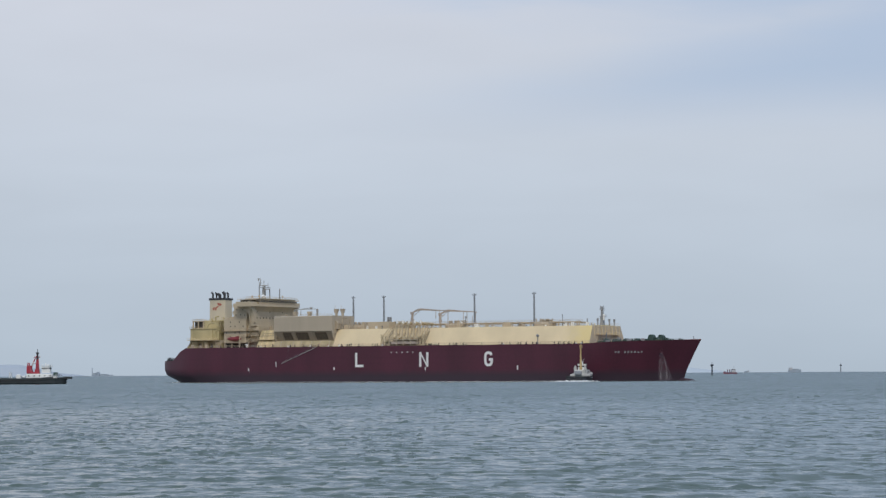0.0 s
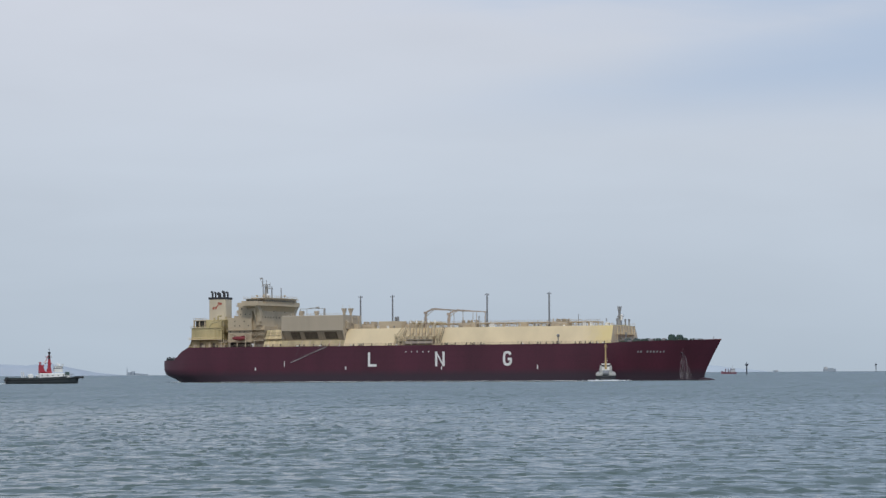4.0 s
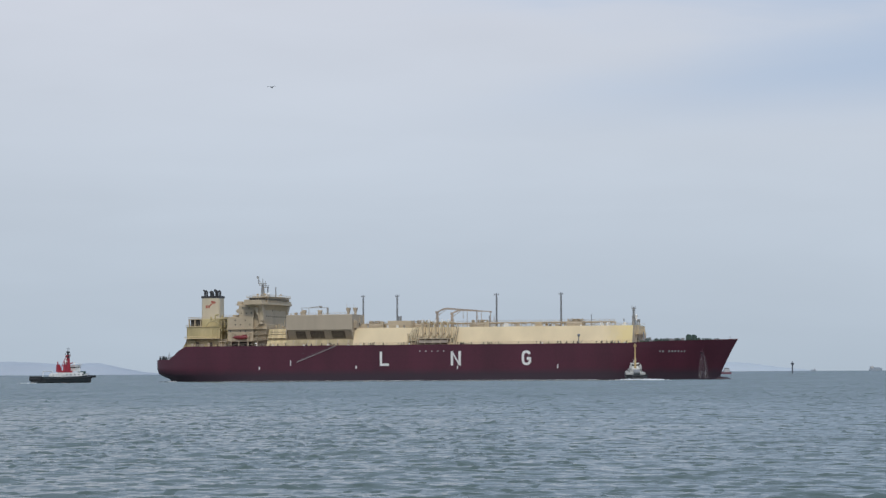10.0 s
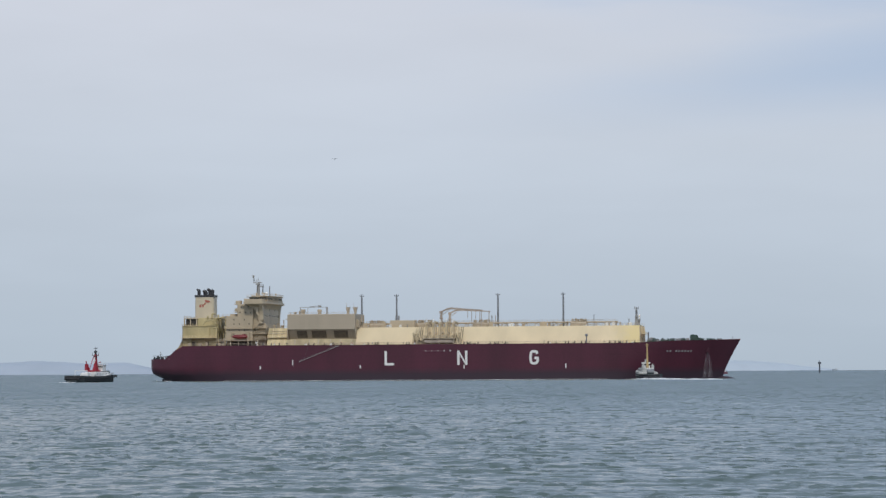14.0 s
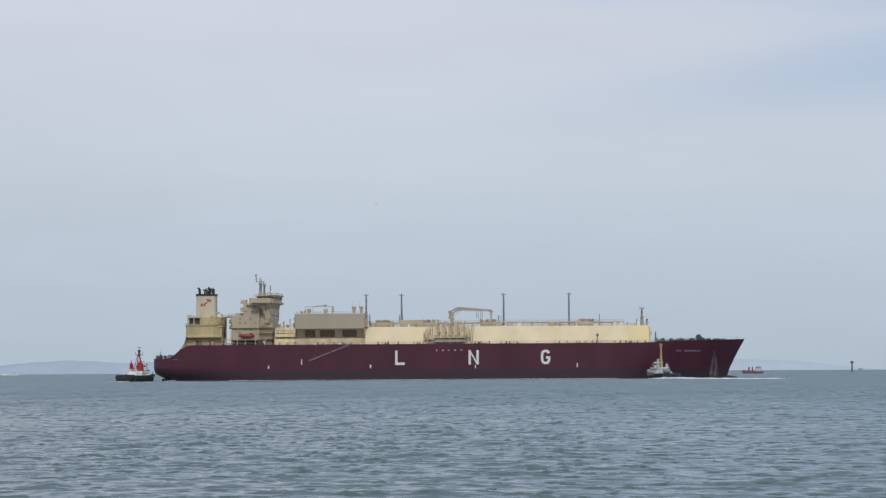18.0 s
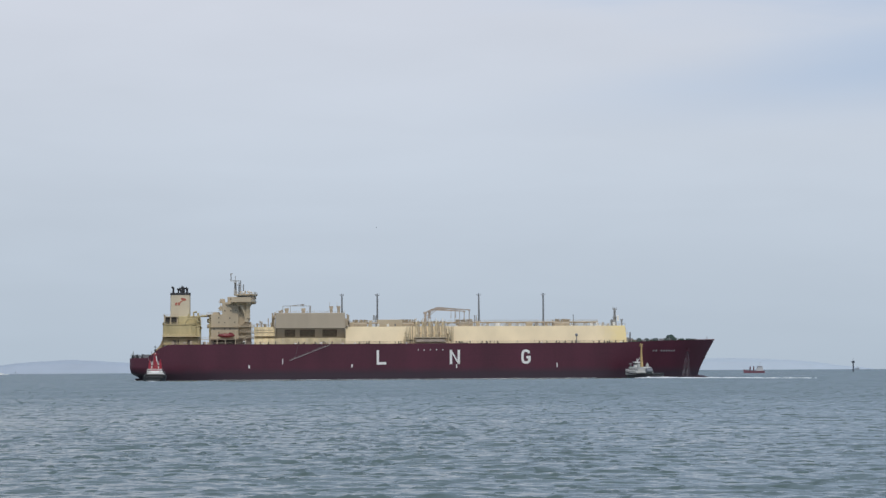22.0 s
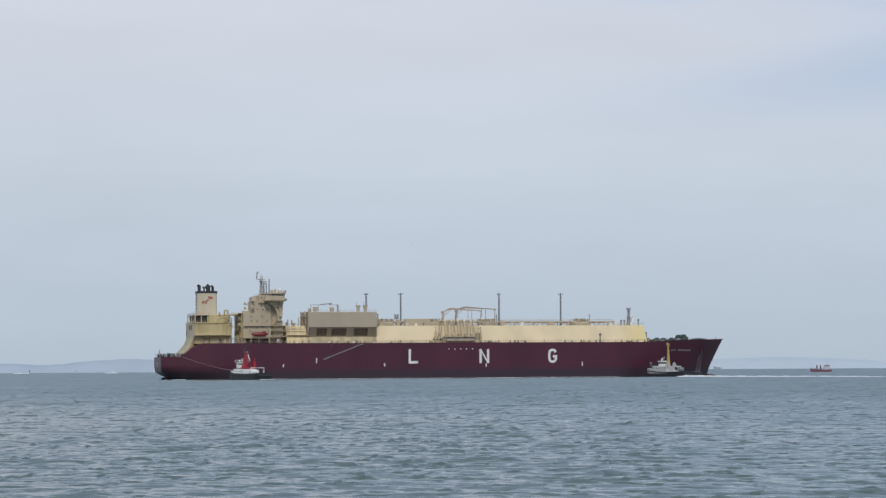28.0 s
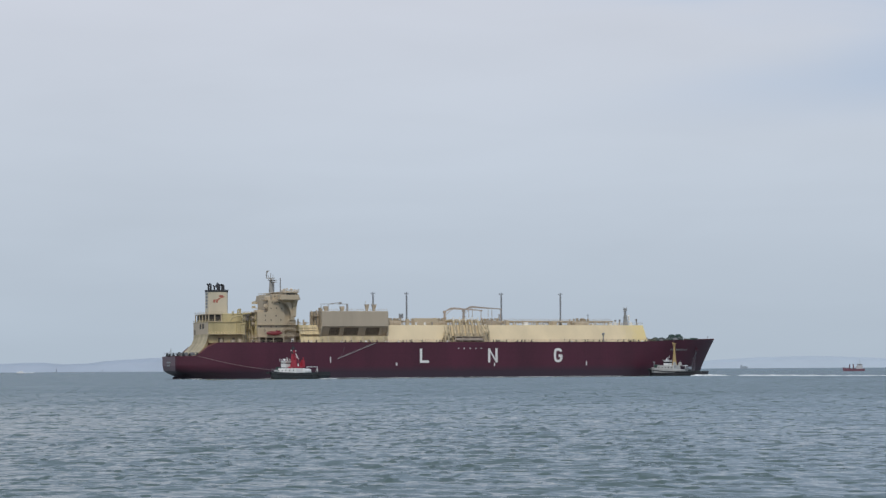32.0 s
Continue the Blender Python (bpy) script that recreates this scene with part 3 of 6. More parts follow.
def build_trunk(ship):
    """The long raised cargo trunk with sloping sides."""
    top, low, zt = 15.6, 20.4, 25.9
    x0, x1 = 66.0, 251.8
    s = Shape()
    s.loft([[(x, -low, 17.2), (x, -top, zt), (x, 0, zt + 0.3), (x, top, zt), (x, low, 17.2)] for x in (x0, x0 + 10)], cap=True)
    part("trunk_aft", s, YELLOWED, ship, "short cream after trunk before the house")
    for x in (68.2, 71.4, 74.6):
        part("trunk_rib", Shape().add([(x, -20.6, 17.3), (x + 0.3, -20.6, 17.3), (x + 0.3, -15.8, 25.8), (x, -15.8, 25.8), (x, -20.2, 17.3), (x + 0.3, -20.2, 17.3), (x + 0.3, -15.4, 25.8), (x, -15.4, 25.8)],
                                      [(0, 1, 2, 3), (7, 6, 5, 4), (0, 4, 5, 1), (2, 6, 7, 3), (0, 3, 7, 4), (1, 5, 6, 2)]), CREAM, ship)
    part("trunk_step", Shape().box(66.2, 76.0, -19.8, -17.6, 21.2, 21.4).rail([(66.2, -19.7, 21.4), (76, -19.7, 21.4)], 1.0, 0.05, 1.6), CREAM, ship, "pale walkway on the after trunk")
    slope = lambda z: -20.4 + (z - 17.2) * 4.8 / 8.7
    for x in (69.8, 73.0):
        part("trunk_ladder", Shape().path([(x, slope(17.4) - 0.2, 17.4), (x, slope(25.8) - 0.2, 25.8)], 0.07, 5).path([(x + 0.5, slope(17.4) - 0.2, 17.4), (x + 0.5, slope(25.8) - 0.2, 25.8)], 0.07, 5), BEIGE, ship, "beige ladder up the after trunk")
    part("trunk_pipe", Shape().path([(66.4, slope(23.2) - 0.35, 23.2), (75.6, slope(23.2) - 0.35, 23.2)], 0.16, 6).path([(67.0, slope(24.4) - 0.3, 24.4), (75.6, slope(24.4) - 0.3, 24.4)], 0.12, 6), PIPE, ship, "pipes along the after trunk")
    part("trunk_rail", Shape().rail([(66.2, -15.3, 26.0), (76.4, -15.3, 26.0)], 1.1, 0.05, 1.5), PIPE, ship)
    for x, y, a, hh in ((67.6, -10, 1.2, 1.8), (69.8, -12, 0.8, 2.6), (71.4, -9, 1.6, 1.5), (73.0, -12.5, 0.5, 4.2), (74.6, -10, 1.0, 2.2), (69.0, -5, 0.6, 3.2)):
        part("trunk_vent", Shape().rod((x, y, 26), (x, y, 26 + hh * 0.7), a * 0.35).rod((x, y, 26 + hh * 0.6), (x, y, 26 + hh), a * 0.5), PIPE, ship, "vent on the after trunk")
    s = Shape()
    rings = []
    for a, b in ((111.2, 111.2), (x1 + 0.4, x1)):
        rings.append([(a, -low, 17.2), (b, -top, zt), (b, 0, zt + 0.3), (b, top, zt), (a, low, 17.2)])
    s.loft(rings)
    part("cargo_trunk", s, TRUNK, ship, "long cream sloping-sided cargo trunk")
    edge = -low + (20.2 - 17.2) * (low - top) / (zt - 17.2)
    part("trunk_notch", Shape().loft([[(x, -low, 17.2), (x, edge, 20.2), (x, -12.0, 20.2), (x, -12.0, zt), (x, top, zt), (x, low, 17.2)] for x in (76.003, 111.197)]), APRON, ship, "mottled cream trunk length notched for the machinery house")
    # rails along the trunk's top edges
    for y in (-15.3, 15.3):
        part("trunk_rail", Shape().rail([(113, y, 26.0), (252, y, 26.0)], 1.1, 0.05, 3.0), PIPE, ship)
    # Beige sheet over the cream end: its shaded tone is put into the colour.
    part("end_plate", Shape().loft([[(x1 + 0.4 + d, -low + 0.1, 17.25), (x1 + 0.4 + d, low - 0.1, 17.25), (x1 + d, top - 0.1, zt - 0.05), (x1 + d, -top + 0.1, zt - 0.05)] for d in (0.0, 0.05)]), BEIGE, ship, "beige forward bulkhead of the trunk, its shaded tone in the colour")
    # ribs on the forward end
    for y in range(-14, 15, 4):
        part("end_stiffener", Shape().box(252.0, 252.2, y - 0.1, y + 0.1, 17.6, 25.6), CREAM, ship)
    part("end_platform", Shape().box(252.2, 253.6, -13.0, 13.0, 21.6, 21.75).rail([(253.6, -13.0, 21.75), (253.6, 13.0, 21.75)], 1.0, 0.03, 2.6), CREAM, ship, "walkway across the trunk end")
    for y, z1 in ((-12.4, 24.6), (-7.0, 25.4), (-1.5, 23.2), (4.0, 25.0), (9.0, 24.0)):
        part("end_pipe", Shape().path([(252.7, y, 17.6), (252.7, y, z1), (252.3, y, z1 + 0.5)], 0.13, 6), CREAM, ship, "cream pipe up the trunk end")


def build_vents(ship):
    for x in (110.2, 128.1, 179.7, 212.6):
        s = Shape().rod((x, 1.3, 26), (x, 1.3, 30), 0.55, 0.5).rod((x, 1.3, 30), (x, 1.3, 41.6), 0.42, 0.36)
        m = part("vent_mast", s, MASTG, ship, "tall grey vent mast with a crossbar head")
        part("mast_head", Shape().rod((x, 1.3, 41.5), (x, 1.3, 42.9), 0.32, 0.3).box(x - 1.05, x + 1.05, 1.15, 1.45, 41.9, 42.15), MASTG, m, "crossbar head")
        for d in (-0.95, 0.95):
            part("vent_nozzle", Shape().rod((x + d, 1.3, 42.1), (x + d, 1.3, 42.6), 0.16, 0.2, 6), MASTG, m)
        part("ladder", Shape().box(x + 0.45, x + 0.5, 1.0, 1.05, 27, 41).box(x + 0.45, x + 0.5, 1.55, 1.6, 27, 41), STEEL, m)
    x = 228.0
    part("signal_mast", Shape().rod((x, 1, 26), (x, 1, 32), 0.2, 0.14).box(x - 0.4, x + 0.4, 0.9, 1.1, 31.2, 31.4), MASTG, ship)
    # foremast on the trunk's forward end
    x = 249.2
    m = part("foremast", Shape().loft([[(x + a * q, 0.8 + b * q, z) for a, b in ((-1, -1), (1, -1), (1, 1), (-1, 1))] for q, z in ((1.0, 25.9), (0.75, 29), (0.5, 32), (0.42, 35.2))]), STEEL, ship, "grey foremast")
    part("platform", Shape().box(x - 0.9, x + 1.7, -0.6, 2.2, 30.2, 30.45).rail([(x + 1.7, -0.6, 30.4), (x + 1.7, 2.2, 30.4)], 0.9), STEEL, m)
    part("yard", Shape().box(x - 0.3, x + 0.3, -1.4, 3.0, 33.4, 33.7).rod((x, -1.2, 33.6), (x, -1.2, 35.0), 0.12).rod((x, 2.8, 33.6), (x, 2.8, 35.0), 0.12)
         .box(x - 1.1, x + 1.1, 0.6, 1.0, 34.2, 34.5).rod((x - 0.9, 0.8, 34.4), (x - 0.9, 0.8, 35.6), 0.13).rod((x + 0.9, 0.8, 34.4), (x + 0.9, 0.8, 35.6), 0.13), STEEL, m)
    part("lamp_housing", Shape().ball((x + 1.5, -0.4, 30.9), 0.62, 10, 7).box(x + 1.1, x + 1.9, -0.8, 0.0, 28.6, 30.4), WHITE, m, "white lamp housing on the platform")
    for dx, y, r in ((2.1, -8.7, 0.5), (0.2, 8.5, 0.5), (0.2, 14.0, 0.5), (-3.0, -9.5, 0.25)):
        part("vent_head", Shape().rod((x + dx, y, 25.8), (x + dx, y, 28.2), r * 0.7).rod((x + dx, y, 28.1), (x + dx, y, 29.3), r, r * 1.15), STEEL, ship, "mushroom vent on the trunk")


def build_topside(ship):
    """Pipes, walkway, domes, machinery and boxes along the trunk's top."""
    rng = random.Random(4)
    z = 26.1
    for y, h, r in ((-4.5, 1.9, 0.2), (-3.4, 2.1, 0.16), (-2.4, 1.7, 0.25), (4.4, 1.8, 0.2)):
        part("cargo_pipe", Shape().rod((113, y, z + h), (240, y, z + h), r, n=8), PIPE, ship, "long pipe above the trunk deck")
    part("walkway", Shape().box(113, 240, -1.6, 0.4, z + 2.03, z + 2.12).rail([(113, -1.6, z + 2.1), (240, -1.6, z + 2.1)], 1.0, 0.05, 2.5), PIPE, ship, "raised walkway with rails")
    first = None
    for k in range(26):
        x = 114 + k * 5.0
        s = Shape().box(-0.15, 0.15, -5, -4.7, 0, 2.3).box(-0.15, 0.15, 4.5, 4.8, 0, 2.3).box(-0.2, 0.2, -5.1, 4.9, 1.2, 1.5)
        if first is None:
            first = part("pipe_support", s, PIPE, ship)
            first.location = (x, 0, z)
        else:
            again(first, x=5.0 * k)
    # cargo tank domes with their valves
    for x, w in ((119, 7), (143, 8), (172, 8), (221, 8)):
        d = part("tank_dome", Shape().chamfered(x - w / 2, x + w / 2, -8, 1, 26, 27.9, 0.5), PIPE, ship, "cargo tank dome crowded with valves")
        stem = None
        for _ in range(26):
            p = (x + rng.uniform(-w / 2, w / 2), rng.uniform(-8, 0), 27.5 - rng.uniform(0, 0.5))
            if stem is None:
                stem = part("valve", Shape().rod((0, 0, 0), (0, 0, 2.2), 0.2, n=6).box(-0.5, 0.5, -0.12, 0.12, 0.9, 1.2).rod((0, 0, 1.7), (0, 0, 2.2), 0.36, n=8), PIPE, d, "valve with a handwheel")
                stem.location = p
            else:
                again(stem, *(Vector(p) - stem.location))
    # long low house between the masts, and lockers
    part("deck_house", Shape().chamfered(127.4, 139.8, -13.5, -8, 26, 29.4, 0.15), BEIGE, ship, "long grey-beige deck house")
    for x, y, a, b, h in ((114.5, -12, 2.5, 2, 2.2), (124.0, -12, 1.6, 1.5, 3.0), (178.0, -11.5, 1.8, 1.6, 2.4), (188, -12, 2.2, 1.5, 1.5), (204, -10, 3.2, 2, 2.2),
                          (235.5, -11, 1.2, 1.2, 1.5), (238.6, -10, 1.2, 1.2, 1.7), (247, -11, 1.3, 1.2, 1.6)):
        box("locker", (x - a / 2, x + a / 2, y - b / 2, y + b / 2, 26, 26 + h), BEIGE if h > 2 else WHITE, ship, "small deck locker", 0.08)
    part("lattice_post", Shape().rod((127.4, 8, 26), (127.4, 8, 31.6), 0.16).box(126.2, 128.4, 7.2, 8.8, 29.8, 30.0).box(126.4, 127.0, 7.4, 8.6, 30.0, 32.2).box(127.8, 128.4, 7.4, 8.6, 30.0, 32.2), STEEL, ship, "short post with a lamp platform")


def build_manifold(ship):
    """The loading manifold amidships on the starboard side."""
    m = part("manifold_platform", Shape().box(145.2, 161.4, -23.4, -17.5, 20.0, 20.4), PIPE, ship, "manifold platform of cream-brown steel")
    part("side_platform", Shape().box(140.0, 145.0, -22.6, -18.6, 19.2, 19.5).box(140.2, 140.5, -22.5, -22.2, 17.2, 19.2).box(144.4, 144.7, -22.5, -22.2, 17.2, 19.2).chamfered(141.0, 144.2, -21.6, -19.4, 17.2, 18.8, 0.1), LOAD, m, "low buff platform beside the manifold")
    for x in (145.6, 149.4, 153.3, 157.2, 161.0):
        leg = part("platform_leg", Shape().box(x - 0.2, x + 0.2, -23.2, -22.8, 17.2, 20.0), PIPE, m)
        again(leg, y=4.6)
    part("platform_rail", Shape().rail([(145.2, -23.4, 20.4), (161.4, -23.4, 20.4)], 1.1, 0.05, 1.4), PIPE, m)
    part("drip_tray", Shape().box(146.2, 160.4, -23.0, -19.0, 18.1, 19.4), CRANE, m, "brown drip tray")
    for k in range(5):
        x = 146.6 + k * 3.3
        p = part("loading_arm_pipe", Shape().rod((x, -22.6, 21.2), (x, -20.2, 21.2), 0.62, n=10).path([(x, -20.2, 21.2), (x, -19.2, 23.0), (x, -18.2, 26.8), (x, -16.8, 28.4), (x, -5, 28.1)], 0.62, 8)
                 .rod((x, -22.8, 21.2), (x, -22.5, 21.2), 0.9, n=10), LOAD, ship, "big bent buff loading pipe with a flange")
        part("valve", Shape().rod((x + 0.9, -19.6, 20.5), (x + 0.9, -19.6, 27.4), 0.28, 0.24, 6).box(x + 0.5, x + 1.3, -20.0, -19.2, 22.2, 23.4).rod((x + 0.9, -19.6, 27.2), (x + 0.9, -19.6, 28.3), 0.5, n=8), BEIGE, p)
        part("vent_cap", Shape().rod((x, -17.4, 28.2), (x, -17.4, 29.8), 0.55, 0.42, 8), WHITE, p)
    for x, d in ((140.6, 1), (164.0, -1)):
        part("stair_frame", Shape().path([(x, -22.8, 17.3), (x + 0.4 * d, -21.5, 22.3), (x + 1.3 * d, -17.5, 25.8)], 0.28, 6).path([(x + 1.6 * d, -22.8, 17.3), (x + 2.0 * d, -21.5, 22.3), (x + 2.6 * d, -17.5, 25.8)], 0.28, 6)
             .box(min(x - 0.4, x + 2.6 * d), max(x - 0.4, x + 2.6 * d), -23.0, -19.6, 21.6, 21.9).box(x - 0.2, x + 0.2, -22.9, -22.5, 17.3, 23).rail([(x - 0.4, -23, 21.9), (x + 2.6 * d, -23, 21.9)], 1.1), LOAD, ship, "inclined ladder frame beside the manifold")
    for x in (143.4, 163.6):
        part("side_ladder", Shape().path([(x, -22.4, 17.4), (x + 0.5, -17.2, 26.0)], 0.14, 5).path([(x + 0.9, -22.4, 17.4), (x + 1.4, -17.2, 26.0)], 0.14, 5), RECESS, ship, "steep ladder up the trunk side")
    for k in range(4):
        x = 148.2 + k * 3.3
        part("crossover_valve", Shape().rod((x, -18.6, 20.4), (x, -17.2, 27.6), 0.22, n=6).ball((x, -18.2, 23.0), 0.5, 8, 5), PIPE, ship, "valve body between loading pipes")
    for y in (-14.2, 14.2):
        x, out = 153.4, 20.6
        c = part("hose_crane", Shape().rod((x, y, 26), (x, y, 30.2), 0.72, 0.62, 10).rod((x, y, 30.2), (x, y, 33.6), 0.55, 0.5, 10).rod((x, y, 30.0), (x, y, 30.5), 0.9, n=12)
                 .chamfered(x - 0.9, x + 0.7, y - 0.6, y + 0.6, 32.6, 33.9, 0.15), CRANE, ship, "brownish hose-handling crane with its jib lowered on a rest")
        part("jib", Shape().loft([[(x + d, y - 0.25, z - hh), (x + d, y + 0.25, z - hh), (x + d, y + 0.25, z + hh), (x + d, y - 0.25, z + hh)] for d, z, hh in ((-0.6, 33.2, 0.3), (3.2, 34.9, 0.5), (5.0, 35.1, 0.5), (12.0, 34.6, 0.34), (out, 34.1, 0.2))]), CRANE, c, "long slim jib")
        part("jib_ram", Shape().rod((x + 0.5, y, 31.8), (x + 4.4, y, 34.7), 0.15, n=6), CRANE, c, "hydraulic ram")
        part("jib_rest", Shape().rod((x + out - 0.6, y, 26), (x + out - 0.6, y, 33.9), 0.22, 0.18, 8).box(x + out - 1.2, x + out, y - 0.4, y + 0.4, 33.6, 33.9), CRANE, c, "post under the jib")
        part("jib_post", Shape().rod((x + out - 5.4, y, 26), (x + out - 5.4, y, 34.0), 0.17, 0.14, 6).rod((x + out - 7.4, y, 30.2), (x + out - 7.4, y, 34.2), 0.12, n=5), CRANE, c, "slim post and hanging hose")
        part("jib_hook", Shape().rod((x + 13.2, y, 34.3), (x + 13.2, y, 31.0), 0.05, n=4).rod((x + 13.2, y, 31.6), (x + 13.2, y, 30.6), 0.24, 0.14, 6), CRANE, c, "hook block")
        part("crane_ladder", Shape().box(x - 0.75, x - 0.65, y - 0.3, y - 0.25, 26, 32).box(x - 0.75, x - 0.65, y + 0.25, y + 0.3, 26, 32), CRANE, c)
    part("flood_post", Shape().rod((178.4, 1.6, 26), (178.4, 1.6, 31.8), 0.16), CRANE, ship)
    part("white_buoy", Shape().ball((174.8, -3.4, 28.2), 0.8), WHITE, ship, "white round float on the trunk", smooth=True)
    part("hook_post", Shape().rod((177.2, -3, 26), (177.2, -3, 31.6), 0.22).box(176.9, 177.5, -3.3, -2.7, 30.6, 31.6), STEEL, ship)


def build_compressor_house(ship):
    """The large overhanging machinery house aft of amidships."""
    x0, x1 = 76.6, 111.0
    h = part("machinery_house", Shape().loft([[(x, -20.6, 25.2), (x, -20.6, 32.5), (x, -20.0, 32.8), (x, 0.5, 32.8), (x, 0.5, 25.2)] for x in (x0, x1)]), BOXGREY, ship, "long grey-beige machinery house overhanging the trunk")
    # recessed lower wall under the overhang; brown panels paint in the openings' shade
    opening = [(81.0, 86.3), (88.5, 96.1), (99.8, 107.0)]
    edges = [77.4] + [e for o in opening for e in o] + [110.6]
    def leaning(a, b, z0, z1, inset=0.0):
        """A piece of the wall that leans inward from the box down to the trunk."""
        face = lambda z: -20.3 + (25.2 - z) * 0.72 + inset
        return Shape().loft([[(a, face(z), z), (b, face(z), z), (b, -13.0, z), (a, -13.0, z)] for z in (z0, z1)])

    for a, b in zip(edges[::2], edges[1::2]):
        part("wall_pier", leaning(a, b, 20.2, 25.2), BOXGREY, h)
    for a, b in opening:
        part("wall_sill", leaning(a, b, 20.2, 20.9), BOXGREY, h)
        part("wall_lintel", leaning(a, b, 24.5, 25.2), BOXGREY, h)
        part("opening", leaning(a, b, 20.9, 24.5, 0.5), RECESS, h, "brown panel painted as shade inside the opening")
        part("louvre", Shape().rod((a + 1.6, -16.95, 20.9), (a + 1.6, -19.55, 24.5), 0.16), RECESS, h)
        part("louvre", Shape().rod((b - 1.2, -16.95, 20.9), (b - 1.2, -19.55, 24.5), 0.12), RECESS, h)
    for x in (x0 + 0.5, 87.4, 98.0, 108.6):
        part("bracket", Shape().loft([[(x, y0, z), (x + 0.35, y0, z), (x + 0.35, y0 + 0.5, z), (x, y0 + 0.5, z)] for z, y0 in ((20.2, -16.95), (25.2, -20.55))]), BOXGREY, h)
    # Darker mottled cream plate over the trunk slope below the openings.
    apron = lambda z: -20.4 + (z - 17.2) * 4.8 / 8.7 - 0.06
    part("apron", Shape().loft([[(77.4, apron(z), z), (110.8, apron(z), z), (110.8, apron(z) + 0.5, z), (77.4, apron(z) + 0.5, z)] for z in (17.3, 20.3)]), APRON, h, "mottled cream sloping apron below the openings")
    for x in (80.0, 87.4, 92.0, 98.0, 103.0, 108.6):
        part("apron_rib", Shape().loft([[(x, apron(z) - 0.25, z), (x + 0.3, apron(z) - 0.25, z), (x + 0.3, apron(z) + 0.1, z), (x, apron(z) + 0.1, z)] for z in (17.3, 20.3)]), BOXGREY, h)
    # triangular webs with a round hole that carry the overhang at both ends
    for x, name in ((x0 - 0.25, "end_web"), (x1 - 0.2, "end_web")):
        rim = [(-20.6, 25.2), (-20.6, 24.2), (-19.2, 20.6), (-18.9, 20.2), (-16.0, 20.2), (-15.2, 25.2)]
        hole = [(-18.0 + 0.95 * math.cos(a), 23.2 + 1.1 * math.sin(a)) for a in (radians(q) for q in (140, 200, 235, 265, 320, 50))]
        web = Shape()
        for k in range(6):
            n = (k + 1) % 6
            ring = [rim[k], rim[n], hole[n], hole[k]]
            web.loft([[(x, y, z) for y, z in ring], [(x + 0.45, y, z) for y, z in ring]])
        part(name, web, BOXGREY, h, "triangular web with a round hole")
    part("end_pipe", Shape().path([(113.0, -14, 26), (113.0, -14, 31.5), (113.0, -10, 31.5)], 0.35).box(112.4, 113.8, -16, -12, 28.6, 28.9), PIPE, h)
    part("end_pipe", Shape().path([(112.6, -6, 26), (112.6, -6, 32.5)], 0.3), PIPE, h)
    part("end_duct", Shape().prism([(111.0, 26.0), (112.4, 26.0), (112.4, 29.4), (111.0, 30.4)], -17.5, -15.5), PIPE, h)
    part("aft_pipes", Shape().path([(75.9, -16, 20), (75.9, -16, 31), (76.4, -12, 33.2)], 0.35).path([(75.6, -12, 19), (75.6, -12, 32)], 0.3).path([(75.2, -8, 26), (75.2, -8, 33)], 0.4).box(75, 76.6, -17, -6, 30.2, 30.5), PIPE, h, "bundle of pipes down the after end")
    # cowls, vents and a gantry on its roof
    for x, y, w, hgt in ((82.2, -9, 2.0, 2.7), (90.6, -9, 2.0, 2.6), (78.8, -12, 1.3, 1.4), (79.9, -6, 0.9, 2.0)):
        part("roof_vent", Shape().box(x - w * 0.4, x + w * 0.4, y - 0.7, y + 0.7, 32.7, 32.7 + hgt * 0.5).box(x - w / 2, x + w / 2, y - 0.9, y + 0.9, 32.7 + hgt * 0.5, 32.7 + hgt), PIPE, h)
    for x in (104.6, 108.3):
        part("twin_cowl", Shape().rod((x, -6, 32.7), (x, -6, 34.4), 0.7).loft([[(x + 1.2 * a, -6 + 1.2 * b, z) for a, b in ((-q, -q), (q, -q), (q, q), (-q, q))] for q, z in ((0.5, 34.2), (0.9, 36.4))])
             .rod((x - 0.8, -6, 36.3), (x - 0.8, -6, 38.3), 0.07, n=4), BOXGREY, h, "flared square cowl")
    part("gantry", Shape().box(80.2, 94.4, -7.25, -6.95, 36.4, 36.65).box(80.2, 80.45, -7.3, -6.9, 32.7, 36.4).box(84.0, 84.2, -7.25, -6.95, 32.7, 36.4).box(93.6, 94.4, -7.5, -6.7, 32.7, 36.4)
         .rod((85, -7.1, 36.7), (90.4, -7.1, 37.3), 0.16).box(89.6, 91.0, -7.5, -6.7, 36.66, 37.5), PALEMAST, h, "slim grey gantry beam on posts")
    part("roof_rail", Shape().rail([(76.8, -19.8, 32.8), (111, -19.8, 32.8)], 0.9, 0.04, 3.0), PIPE, h)


